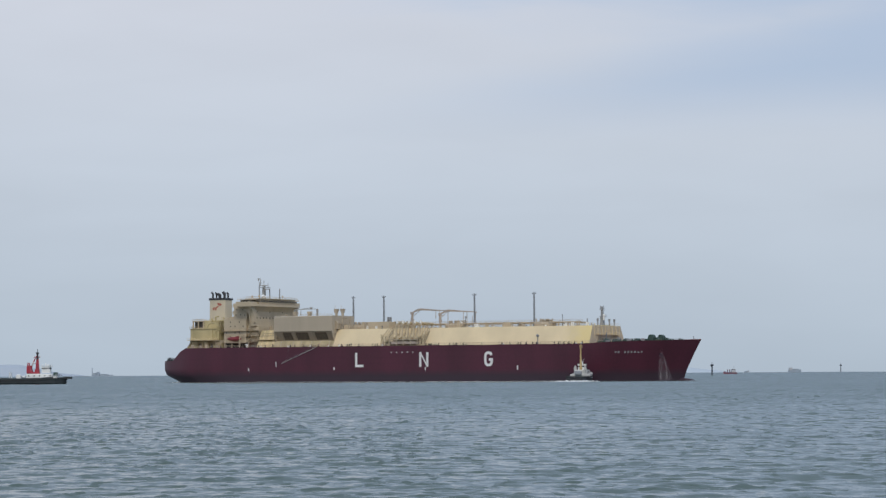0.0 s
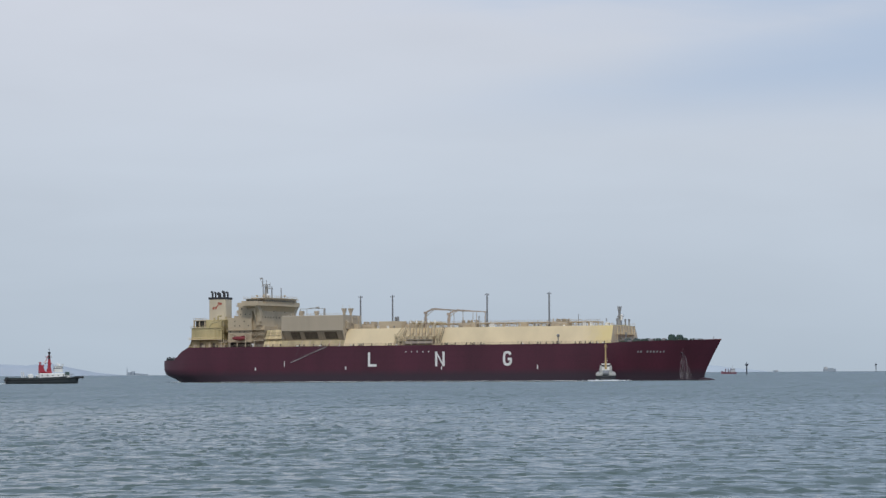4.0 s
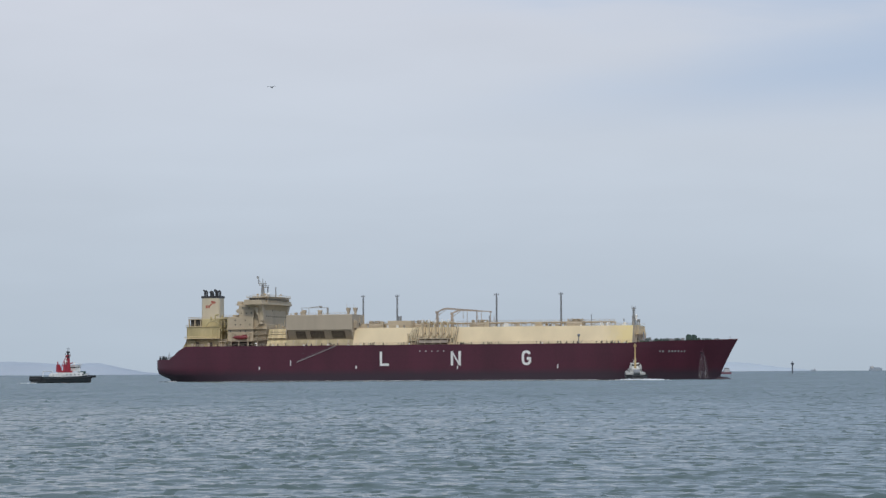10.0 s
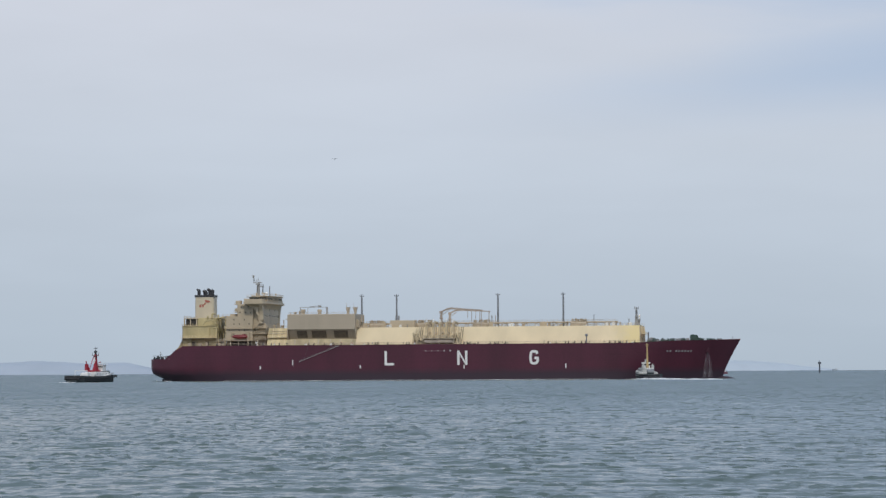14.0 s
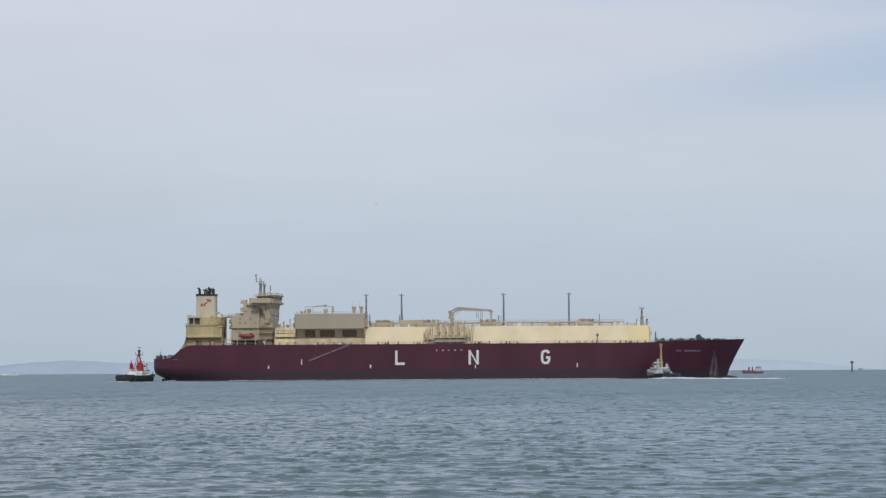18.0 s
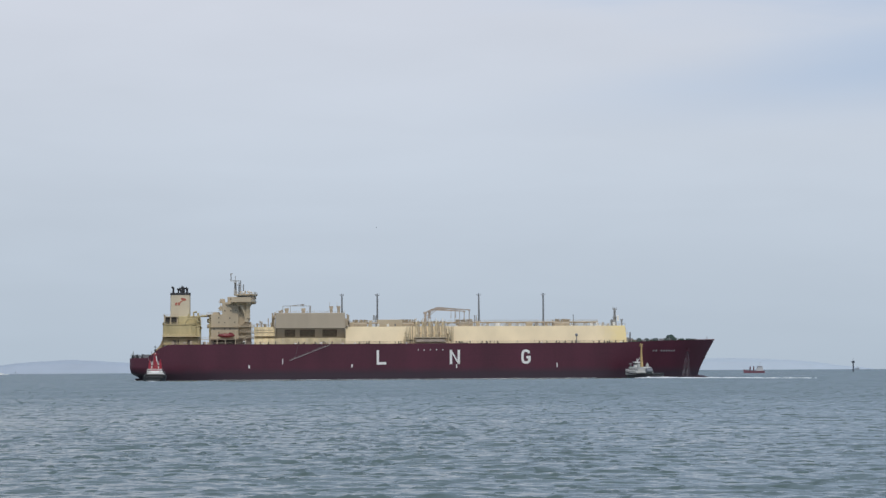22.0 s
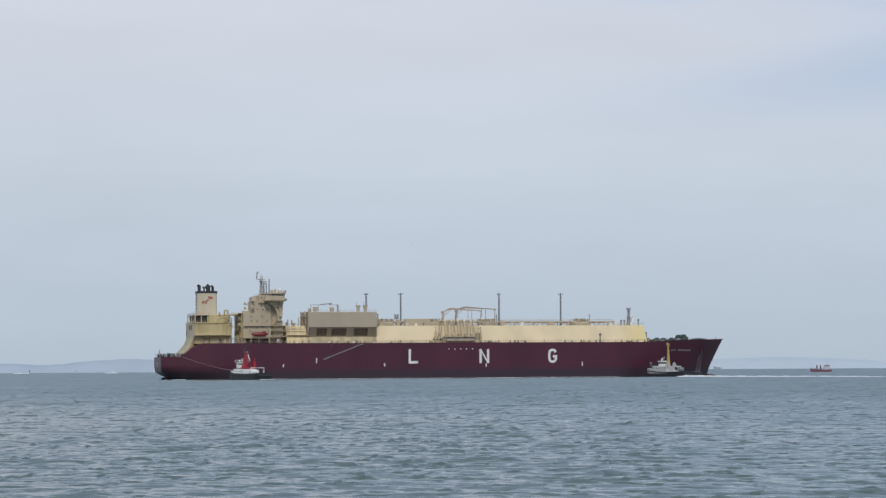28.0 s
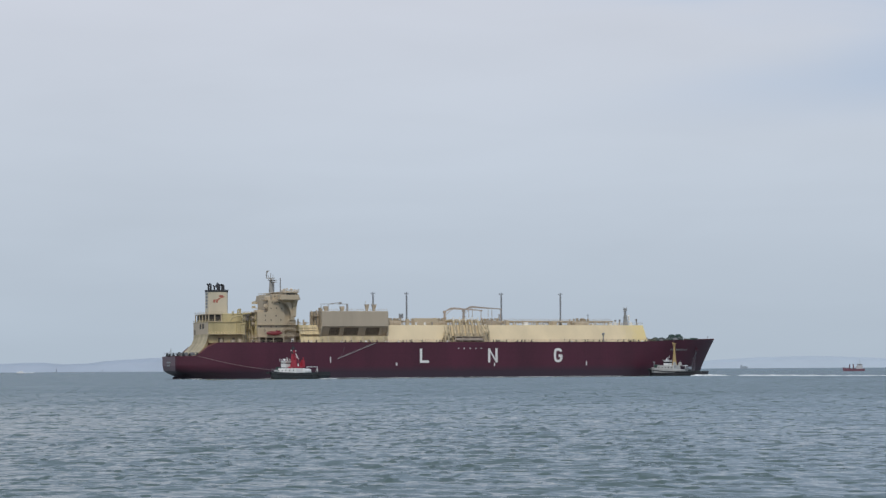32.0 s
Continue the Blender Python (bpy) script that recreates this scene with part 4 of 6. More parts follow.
def build_house(ship):
    """Accommodation block and bridge."""
    h = part("house_lower", Shape().loft([[(44.7, -18.2, z), (44.5, -18.0, z), (44.5, 10.5, z), (50.0, 10.5, z), (50.0, 18.2, z), (58.2, 18.2, z), (58.2, -18.2, z)] for z in (17.2, 32.0)]), HOUSE, ship, "beige accommodation block")
    part("house_core", Shape().box(58.2, 61.4, -16.4, 16.4, 17.2, 38.2), HOUSE, h)
    part("house_front_base", Shape().chamfered(61.2, 64.6, -16.4, 16.4, 17.2, 28.4, 0.2), HOUSE, h)
    part("front_tower", Shape().loft([[(61.2, -q, z), (63.0 + k, -q, z), (63.6 + k, 1.0 - q, z), (63.6 + k, q - 1.0, z), (63.0 + k, q, z), (61.2, q, z)] for z, q, k in ((28.4, 18.6, 0), (35.6, 19.0, 0), (38.2, 19.0, 1.2))]), HOUSE, h, "full-width forward wall of the house")
    part("house_upper", Shape().loft([[(50.4, -17.6, z), (50.2, -17.4, z), (50.2, 2.0, z), (54.6, 2.0, z), (54.6, 17.6, z), (58.4, 17.6, z), (58.4, -17.6, z)] for z in (32.0, 38.1)]), HOUSE, h, "upper accommodation storeys")
    for z in (34.6, 36.8):
        part("aft_balcony", Shape().box(49.0, 54.5, 2.1, 9.0, z, z + 0.2).box(49.0, 49.15, 2.1, 9.0, z + 0.2, z + 1.2), CREAM, h, "small pale balcony with a solid rail")
    part("aft_tier", Shape().chamfered(52.8, 58.4, -14.6, 14.6, 38.1, 41.0, 0.2), HOUSE, h)
    # open stair recess with galleries, starboard and port
    for sgn in (-1, 1):
        for z in (20.4, 23.2, 26.0):
            g = part("gallery", Shape().box(58.2, 66.0, *sorted((sgn * 16.5, sgn * 19.0)), z, z + 0.22), BEIGE, h, "open stair landing")
            part("landing_rail", Shape().rail([(58.2, sgn * 18.9, z + 0.2), (66.0, sgn * 18.9, z + 0.2)], 1.1, 0.05, 1.0), BEIGE, g)
            part("landing_door", Shape().box(59.2, 60.1, *sorted((sgn * 16.35, sgn * 16.48)), z + 0.25, z + 2.2), HOUSE, g)
            part("stair_flight", Shape().add([(58.4, sgn * 17.2, z + 0.2), (58.4, sgn * 18.0, z + 0.2), (61.1, sgn * 18.0, z + 2.9), (61.1, sgn * 17.2, z + 2.9), (58.4, sgn * 17.2, z - 0.1), (58.4, sgn * 18.0, z - 0.1), (61.1, sgn * 18.0, z + 2.6), (61.1, sgn * 17.2, z + 2.6)],
                                               [(0, 1, 2, 3), (7, 6, 5, 4), (0, 4, 5, 1), (2, 6, 7, 3), (0, 3, 7, 4), (1, 5, 6, 2)]), HOUSE, g)
        # curved web under the wing
        out = [(52.4, 38.2), (61.4, 38.2), (61.4, 29.6), (61.0, 32.6), (60.0, 34.8), (58.3, 36.4), (55.8, 37.3), (52.4, 37.6)]
        part("wing_bracket", Shape().prism(out, *sorted((sgn * 18.5, sgn * 19.3))), BEIGE, h, "curved web beneath the bridge wing")
        flare = [(17.0, 38.19), (22.7, 38.19), (22.3, 37.4), (21.0, 36.2), (20.0, 34.6), (19.4, 32.6), (19.1, 30.2), (17.0, 29.6)]
        part("wing_flare", Shape().loft([[(x, sgn * y, z) for y, z in flare] for x in (62.2, 63.9)]), BEIGE, h, "curved gusset carrying the bridge wing")
        part("deck_edge", Shape().box(44.2, 58.2, *sorted((sgn * 18.2, sgn * 19.3)), 25.8, 25.95).rail([(44.2, sgn * 19.3, 25.9), (58.2, sgn * 19.3, 25.9)], 1.0, 0.04, 2), BEIGE, h)
        part("boat_deck", Shape().box(44.2, 62.0, *sorted((sgn * 18.2, sgn * 22.0)), 19.8, 20.0).rail([(44.2, sgn * 22, 20.0), (47, sgn * 22, 20.0)], 1.0, 0.05, 1.5).rail([(57.5, sgn * 22, 20.0), (62, sgn * 22, 20.0)], 1.0, 0.05, 1.5), BEIGE, h)
        for x in (44.4, 51.6, 61.6):
            part("deck_post", Shape().box(x, x + 0.3, *sorted((sgn * 21.4, sgn * 21.8)), 17.2, 19.8), BEIGE, h)
    # Dark sheet on the house wall: the boat deck's shade painted in.
    part("under_deck_shade", Shape().box(46, 57.4, -18.32, -18.2, 17.4, 19.4), SHADE, h, "dark sheet painted as shade beneath the boat deck")
    # windows in rows on side, front and back
    first = None
    for z in (23.0, 25.0, 28.2, 30.4):
        for x in (46.2, 48.6, 51.4, 54.0, 56.4):
            if (x, z) not in ((48.6, 23.0), (54.0, 23.0), (46.2, 25.0), (51.4, 25.0), (54.0, 25.0), (48.6, 28.2), (51.4, 28.2), (56.4, 28.2), (48.6, 30.4), (54.0, 30.4)):
                continue
            if first is None:
                first = part("window", Shape().box(-0.25, 0.25, -0.05, 0.05, -0.35, 0.35), WINDOW, h, "small square dim window")
                first.location = (x, -18.22, z)
            else:
                again(first, x=x - 48.6, z=z - 23.0)
    for z, xs in ((34.0, (51.6, 54.4, 57.0)), (36.8, (52.2, 55.8)), (40.0, (54.4, 56.8))):
        for x in xs:
            again(first, x=x - 48.6, y=-17.62 + 18.22 + (2.98 if z > 39 else 0), z=z - 23.0)
    fw = None
    for z in (32.4, 35.6):
        for k in range(12):
            if z > 35 and k % 4:
                continue
            if fw is None:
                fw = part("front_window", Shape().box(-0.06, 0.06, -0.36, 0.36, -0.42, 0.42), WINDOW, h, "dim front window")
                fw.location = (63.62, -16.5, z)
            else:
                again(fw, y=k * 3.0, z=z - 32.4)
    aw = None
    for z in (24.0, 27.4, 30.2):
        for k in range(9):
            if aw is None:
                aw = part("aft_house_window", Shape().box(-0.06, 0.06, -0.36, 0.36, -0.42, 0.42), WINDOW, h, "dim window facing aft")
                aw.location = (44.48, -14, z)
            elif k < 5:
                again(aw, y=k * 3.5, z=z - 24.0)
    b = part("bridge_deck", Shape().loft([[(54.6, -23.0, z), (64.4, -23.0, z), (66.4, -18, z), (67.2, 0, z), (66.4, 18, z), (64.4, 23.0, z), (54.6, 23.0, z)] for z in (38.2, 39.3)]), BEIGE, ship, "full-width bridge deck with wings")
    for sgn in (-1, 1):
        part("wing_underside", Shape().loft([[(55.4, sgn * 19, 38.2), (63.6, sgn * 19, 38.2), (63.6, sgn * 22.8, 38.2), (55.4, sgn * 22.8, 38.2)], [(57.4, sgn * 19, 36.8), (62.8, sgn * 19, 36.8), (62.8, sgn * 21.4, 37.6), (57.4, sgn * 21.4, 37.6)]]), BEIGE, b)
    part("wheelhouse", Shape().loft([[(58.4, -16.5, z), (65.0 + q, -16.5, z), (66.0 + q, -10, z), (66.4 + q, 0, z), (66.0 + q, 10, z), (65.0 + q, 16.5, z), (58.4, 16.5, z)] for z, q in ((39.3, 0), (42.0, 0.5))]), BEIGE, b, "wheelhouse")
    part("bridge_windows", Shape().loft([[(59, -16.62, z), (65.06 + q, -16.62, z), (66.1 + q, -10, z), (66.5 + q, 0, z), (66.1 + q, 10, z), (65.06 + q, 16.62, z), (59, 16.62, z)] for z, q in ((40.4, 0.2), (41.3, 0.4))]), WINDOW, b, "dim band of bridge windows")
    for k in range(17):
        y = -16.2 + k * 2.025
        x = lerp(abs(y), [0, 10, 16.6], [66.85, 66.45, 65.4])
        part("mullion", Shape().box(x - 0.2, x + 0.15, y - 0.12, y + 0.12, 40.3, 41.4), BEIGE, b)
    part("wheelhouse_roof", Shape().loft([[(57.4, -17.4, z), (66.0, -17.4, z), (67.4, -9, z), (67.8, 0, z), (67.4, 9, z), (66.0, 17.4, z), (57.4, 17.4, z)] for z in (42.0, 42.35)]), BEIGE, b, "flat roof with an overhang")
    for sgn in (-1, 1):
        part("wing_bulwark", Shape().box(55.0, 64.4, *sorted((sgn * 22.75, sgn * 22.95)), 39.3, 40.6).box(64.1, 64.4, *sorted((sgn * 17.4, sgn * 22.9)), 39.3, 40.6).box(55.0, 55.3, *sorted((sgn * 16.0, sgn * 22.9)), 39.3, 40.4), BEIGE, b, "solid rail of the bridge wing")
        part("wing_cab", Shape().box(57.6, 62.8, *sorted((sgn * 18.6, sgn * 22.6)), 39.3, 41.5), BEIGE, b, "enclosed wing control stand")
        part("wing_windows", Shape().box(58.0, 62.4, *sorted((sgn * 22.5, sgn * 22.68)), 40.5, 41.2).box(62.7, 62.88, *sorted((sgn * 18.8, sgn * 22.4)), 40.5, 41.2), GLASS, b)
        part("wing_roof", Shape().box(56.4, 63.6, *sorted((sgn * 16.6, sgn * 23.4)), 41.5, 41.75).rail([(56.4, sgn * 23.3, 41.7), (63.6, sgn * 23.3, 41.7)], 0.9, 0.04), BEIGE, b)
    part("roof_rail", Shape().rail([(57.6, -17.2, 42.3), (66, -17.2, 42.3), (67.6, 0, 42.3), (66, 17.2, 42.3)], 1.0, 0.05, 2), BEIGE, b)
    for x, y, z, a in ((63.0, -13.5, 43.2, 0.35), (61.6, -11.0, 43.6, 0.3), (64.6, 6, 43.4, 0.35), (59.4, -14.5, 43.0, 0.4)):
        part("searchlight", Shape().rod((x, y, 42.3), (x, y, z), 0.1, n=5).box(x - a, x + a, y - a, y + a, z, z + 2 * a), BEIGE, b)
    # platforms, tanks and drums behind the bridge
    part("aft_platform", Shape().box(48.6, 56, -17.0, -9.0, 38.0, 38.25).rail([(48.6, -17.0, 38.2), (48.6, -9, 38.2)], 1, 0.05), BEIGE, h, "platform behind the bridge")
    part("fan_housing", Shape().chamfered(49.0, 51.6, -16.6, -13.0, 38.25, 40.0, 0.3), BEIGE, h)
    part("aft_platform", Shape().box(48.2, 50.4, -16.6, -11.4, 34.0, 34.25).rail([(48.2, -16.6, 34.2), (50.4, -16.6, 34.2)], 1, 0.05), BEIGE, h, "small platform")
    part("fan_drum", Shape().rod((49.4, -16.2, 35.3), (49.4, -14.2, 35.3), 0.95, n=12), BEIGE, h)
    part("aft_platform", Shape().box(42.6, 50.4, -17.6, 10.6, 32.0, 32.2).rail([(42.6, -17.6, 32.2), (50.4, -17.6, 32.2)], 1, 0.05), BEIGE, h)
    part("locker", Shape().chamfered(45.6, 49.0, -14, -8, 32.2, 33.4, 0.2), BEIGE, h)
    for z in (26.4, 29.2):
        part("fan_drum", Shape().rod((42.7, -13.6, z), (44.6, -13.6, z), 1.0, n=12).box(43.6, 44.6, -14.9, -12.3, z - 1.2, z - 0.9), PIPE, h, "round fan housing")
    # buff stairs and risers on the after face
    part("aft_panel", Shape().box(44.36, 44.5, -16.8, 9.5, 17.3, 28.6), BUFF, h, "buff-painted lower after wall")
    for z, y0, y1 in ((20.2, -17.4, -10.0), (23.6, -9.0, 2.0), (28.6, -17.4, -8.0)):
        part("aft_landing", Shape().box(43.5, 44.36, y0, y1, z, z + 0.12).rail([(43.5, y0, z + 0.12), (43.5, y1, z + 0.12)], 1.0, 0.04, 1.6), CREAM, h, "narrow railed landing")
    for y, r, z1 in ((-16.6, 0.2, 31.0), (-11.6, 0.3, 29.6), (-9.2, 0.22, 31.4), (-5.6, 0.34, 30.2), (-1.6, 0.26, 28.0), (3.4, 0.3, 31.0)):
        part("aft_riser", Shape().rod((43.9, y, 17.3), (43.9, y, z1), r).rod((43.9, y, z1), (44.4, y, z1 + 0.5), r).rod((43.9, y, z1 - 3.0), (43.9, y, z1 - 2.6), r * 1.5), BUFF, h, "buff riser pipe")
    # radar mast
    r = part("radar_mast", Shape().loft([[(56.6 + a * q, 0.8 + c * q * 1.3, z) for a, c in ((-1, -1), (1, -1), (1, 1), (-1, 1))] for q, z in ((0.8, 42.3), (0.62, 46), (0.42, 49.4))]), PALEMAST, b, "pale grey radar mast")
    part("mast_arms", Shape().box(54.2, 58.6, 0.4, 1.2, 49.3, 49.7).rod((54.4, 0.8, 49.6), (54.4, 0.8, 53.2), 0.22).box(54.1, 54.7, -0.3, 1.9, 50.9, 51.1).rod((56.6, 0.8, 49.6), (56.6, 0.8, 52.0), 0.16)
         .box(57.6, 59.4, -1.0, 2.6, 47.4, 47.7).box(58.0, 59.2, -1.4, 3.0, 48.2, 48.5).box(56.0, 57.2, -3.4, 5.0, 48.4, 48.6).rod((56.6, -3.2, 48.5), (56.6, -3.2, 51.0), 0.13).rod((56.6, 4.8, 48.5), (56.6, 4.8, 51.0), 0.13), PALEMAST, r)
    part("radar_scanner", Shape().box(53.9, 55.2, -1.2, -0.95, 52.7, 53.2).rod((54.4, -1, 51.8), (54.4, -1, 52.7), 0.25), PALEMAST, r)
    for x, y, z in ((59.2, -7.5, 49.4), (60.6, 9.5, 48.0), (58.4, 3.5, 48.0)):
        part("aerial", Shape().rod((x, y, 42.3), (x, y, z), 0.34, 0.26), STEEL, b)
    part("dome_aerial", Shape().ball((60.8, -4.5, 43.4), 0.75).rod((60.8, -4.5, 42.3), (60.8, -4.5, 43), 0.3), WHITE, b, "white satellite dome", smooth=True)
    part("dome_aerial", Shape().ball((63.8, -11, 43.6), 0.85).rod((63.8, -11, 42.3), (63.8, -11, 43.1), 0.3), WHITE, b, "white satellite dome", smooth=True)
    # lifeboat in its davit, starboard and port
    for sgn in (-1, 1):
        for x in (47.6, 56.6):
            part("davit", Shape().box(x, x + 0.4, *sorted((sgn * 18.2, sgn * 22.2)), 23.6, 23.9).box(x + 0.003, x + 0.397, *sorted((sgn * 21.9, sgn * 22.2)), 17.3, 23.7), BEIGE, ship, "davit arm for a lifeboat")
        l = Shape()
        rings = []
        for u in (0, 0.05, 0.15, 0.3, 0.5, 0.7, 0.85, 0.95, 1.0):
            x = 48.0 + u * 8.6
            q = max(0.12, (1 - abs(2 * u - 1) ** 3) ** 0.7)
            rings.append([(x, sgn * 20.4 + 1.35 * q * math.cos(a), 21.6 + (0.2 * abs(2 * u - 1)) + (1.0 if math.sin(a) < 0 else 1.15) * q * math.sin(a)) for a in (i * math.pi / 6 for i in range(12))])
        l.loft(rings)
        bo = part("lifeboat", l, ORANGE, ship, "enclosed red lifeboat hung in its davit", smooth=True)
        part("canopy_hatch", Shape().box(53.6, 55.4, sgn * 20.4 - 0.7, sgn * 20.4 + 0.7, 22.5, 23.1), ORANGE, bo)


def build_aft(ship):
    """Engine casing, funnel and the stern deck."""
    c = part("engine_casing", Shape().loft([[(21.4, -14.6, z), (21.0, -14.2, z), (21.0, 16.0, z), (21.4, 16.4, z), (30.0, 16.4, z), (30.0, 3.0, z), (39.0, 3.0, z), (39.0, -14.6, z)] for z in (21.4, 27.3)]), BUFF, ship, "buff-yellow engine casing")
    part("casing_aft_wall", Shape().box(20.82, 21.02, -14.0, 15.8, 17.2, 27.3), BEIGE, c, "beige after wall")
    part("casing_base", Shape().box(21.0, 30.0, -13.3, 12.0, 17.2, 21.4).box(30.003, 38.4, -13.3, 2.0, 17.2, 21.397), BUFF, c, "set-back lower storey")
    for x0, x1 in ((25.6, 27.4), (33.0, 34.4), (28.2, 28.9)):
        part("doorway", Shape().box(x0, x1, -13.4, -13.28, 17.3, 19.6), RECESS, c)
    for x in (21.2, 25.4, 28.8, 32.2, 35.6, 38.6):
        p = part("casing_post", Shape().box(x, x + 0.35, -14.6, -14.2, 17.2, 21.4), BUFF, c)
        again(p, y=30.2 if x < 30 else 17.0)
    for x0, x1 in ((21.6, 25.2), (29.2, 32.0), (36.0, 38.4)):
        part("lower_panel", Shape().box(x0, x1, -14.2, -13.9, 17.2, 20.4), BUFF, c)
    part("ledge", Shape().box(20.6, 39.4, -16.8, -14.5, 21.3, 21.55).rail([(20.6, -16.8, 21.5), (39.4, -16.8, 21.5)], 1.0, 0.05, 1.6), CREAM, c, "pale ledge along the casing")
    part("casing_deck", Shape().box(20.7, 30.2, -15.0, 16.6, 27.25, 27.45).box(30.2, 39.2, -15.0, 3.2, 27.253, 27.447).rail([(20.8, 16.4, 27.4), (20.8, -14.8, 27.4), (30, -14.8, 27.4)], 1.0, 0.05, 2), BUFF, c)
    part("casing_top", Shape().chamfered(28.2, 38.8, -12.4, 5.6, 27.4, 31.6, 0.3), BUFF, c, "upper casing")
    # open shelter with dark openings aft
    s = Shape().box(21.2, 28.6, -12.8, 14.6, 31.1, 31.5).box(21.3, 28.4, -12.6, 14.2, 27.4, 27.8)
    for y in (-12.4, -6.6, -0.4, 5.8, 14.0):
        s.box(21.3, 21.7, y - 0.4, y + 0.4, 27.8, 31.1)
    for x in (21.4, 24.4, 27.6):
        s.box(x, x + 0.5, -12.6, -12.2, 27.8, 31.1)
    part("shelter", s, BEIGE, c, "flat-roofed shelter with tall openings")
    # Solid near-black block in place of the shelter's shaded inside.
    part("shelter_inside", Shape().box(22.2, 28.0, -11.9, 13.6, 27.8, 31.0), SHADE, c, "near-black block painted as shade inside the shelter")
    part("shelter_rail", Shape().rail([(21.2, 14.4, 31.5), (21.2, -12.6, 31.5), (28.4, -12.6, 31.5)], 0.9, 0.05, 2), BEIGE, c)
    for y, z, q in ((1.2, 24.2, 1.5), (-4.4, 24.2, 1.5), (12.6, 21.6, 0.8)):
        part("aft_window", Shape().box(20.72, 20.84, y - q, y + q, z, z + 2.3), SHADE, c, "dark tall opening in the after wall")
    # ducts, pipes and brackets on the forward side of the casing
    for pts, r in (([(38.0, -13.6, 27.4), (38.0, -13.6, 31.2), (42.8, -13.0, 31.8)], 0.4), ([(36.0, -13.2, 31.4), (36.0, -13.2, 33.4), (37.6, -12.4, 33.6)], 0.4), ([(38.2, -9, 31), (38.2, -9, 33.2)], 0.5),
                   ([(31.4, -14.9, 27.2), (33.2, -14.9, 29.8), (36.6, -14.9, 30.4), (38.6, -14.9, 28.6)], 0.3), ([(35.0, -14.9, 22), (35.0, -14.9, 27)], 0.22), ([(37.2, -14.9, 21.6), (37.2, -14.9, 26.2), (39.6, -14.4, 26.8)], 0.3), ([(33.6, -12.8, 31.4), (33.6, -12.8, 32.6)], 0.5)):
        part("casing_pipe", Shape().path(pts, r), BUFF, c, "buff exhaust or vent pipe")
    part("pipe_bracket", Shape().box(39.0, 40.2, -14.2, -12.8, 28.4, 28.6).rail([(39, -14.2, 28.6), (40.2, -14.2, 28.6)], 1.0, 0.05, 1), PIPE, c)
    for x, y, z0, z1, r in ((39.4, -13.4, 17.3, 29.6, 0.22), (39.3, -8.2, 19.9, 30.4, 0.2), (39.3, -2.0, 19.9, 28.4, 0.2)):
        part("riser_pipe", Shape().rod((x, y, z0), (x, y, z1), r).rod((x, y, z1), (x - 0.7, y + 0.4, z1 + 0.7), r).rod((x, y, z1 - 2.4), (x, y, z1 - 1.9), r * 1.5), BUFF, c, "buff riser pipe between casing and house")
    part("pipe_landing", Shape().box(39.0, 39.9, -14.6, -6.0, 25.0, 25.12).rail([(39.9, -14.6, 25.12), (39.9, -6.0, 25.12)], 1.0, 0.04, 1.4), BUFF, c, "narrow railed landing")
    part("link_bridge", Shape().box(38, 45, -8, -4, 31.2, 31.6).rail([(38, -8, 31.6), (45, -8, 31.6)], 1.0, 0.05), BEIGE, c, "bridge between casing and house")
    part("deck_frame", Shape().box(39.4, 44.4, -18.6, -18.3, 19.6, 19.9).rail([(39.4, -18.6, 19.9), (44.4, -18.6, 19.9)], 1.0, 0.05, 1.2), BEIGE, c)
    for x, y, w, hh in ((26.0, -19.5, 1.2, 1.6), (31.6, -20, 1.6, 1.4), (35.0, -20, 1.0, 1.9), (41.5, -19.5, 1.4, 1.5), (43.4, -20.4, 0.8, 1.2)):
        box("deck_vent", (x - w / 2, x + w / 2, y - w / 2, y + w / 2, 17.2, 17.2 + hh), PIPE if w > 1.1 else BEIGE, ship, "small vent housing on deck", 0.1)
    # funnel
    f = part("funnel", Shape().loft([[(24.1 + q, -1.9 + 0.6, z), (24.7 + q, -1.9, z), (33.4, -1.9, z), (34.0, -1.3, z), (34.0, 4.9, z), (33.4, 5.5, z), (24.7 + q, 5.5, z), (24.1 + q, 4.9, z)] for z, q in ((27.4, 0), (42.4, 0.1))]), FUNNEL, ship, "tall cream funnel with a black top")
    part("funnel_top", Shape().loft([[(24.05, -2.0, z), (34.1, -2.0, z), (34.1, 5.6, z), (24.05, 5.6, z)] for z in (42.4, 43.5)]), DARK, f, "black cap band")
    for x, y, h, r in ((26.6, -0.4, 2.9, 0.5), (26.4, 3.2, 2.8, 0.45), (30.6, 0.2, 2.0, 0.8), (31.6, 3.0, 3.0, 0.7), (33.3, 0.4, 2.4, 0.5), (33.4, 3.6, 2.7, 0.5), (29.0, 1.8, 2.1, 0.4)):
        x -= 1.0
        part("exhaust_pipe", Shape().rod((x, y, 43.3), (x, y, 43.3 + h), r, n=10).rod((x, y, 43.0 + h), (x - r * 1.6, y, 43.7 + h), r, n=10), DARK, f, "black bent exhaust pipe")
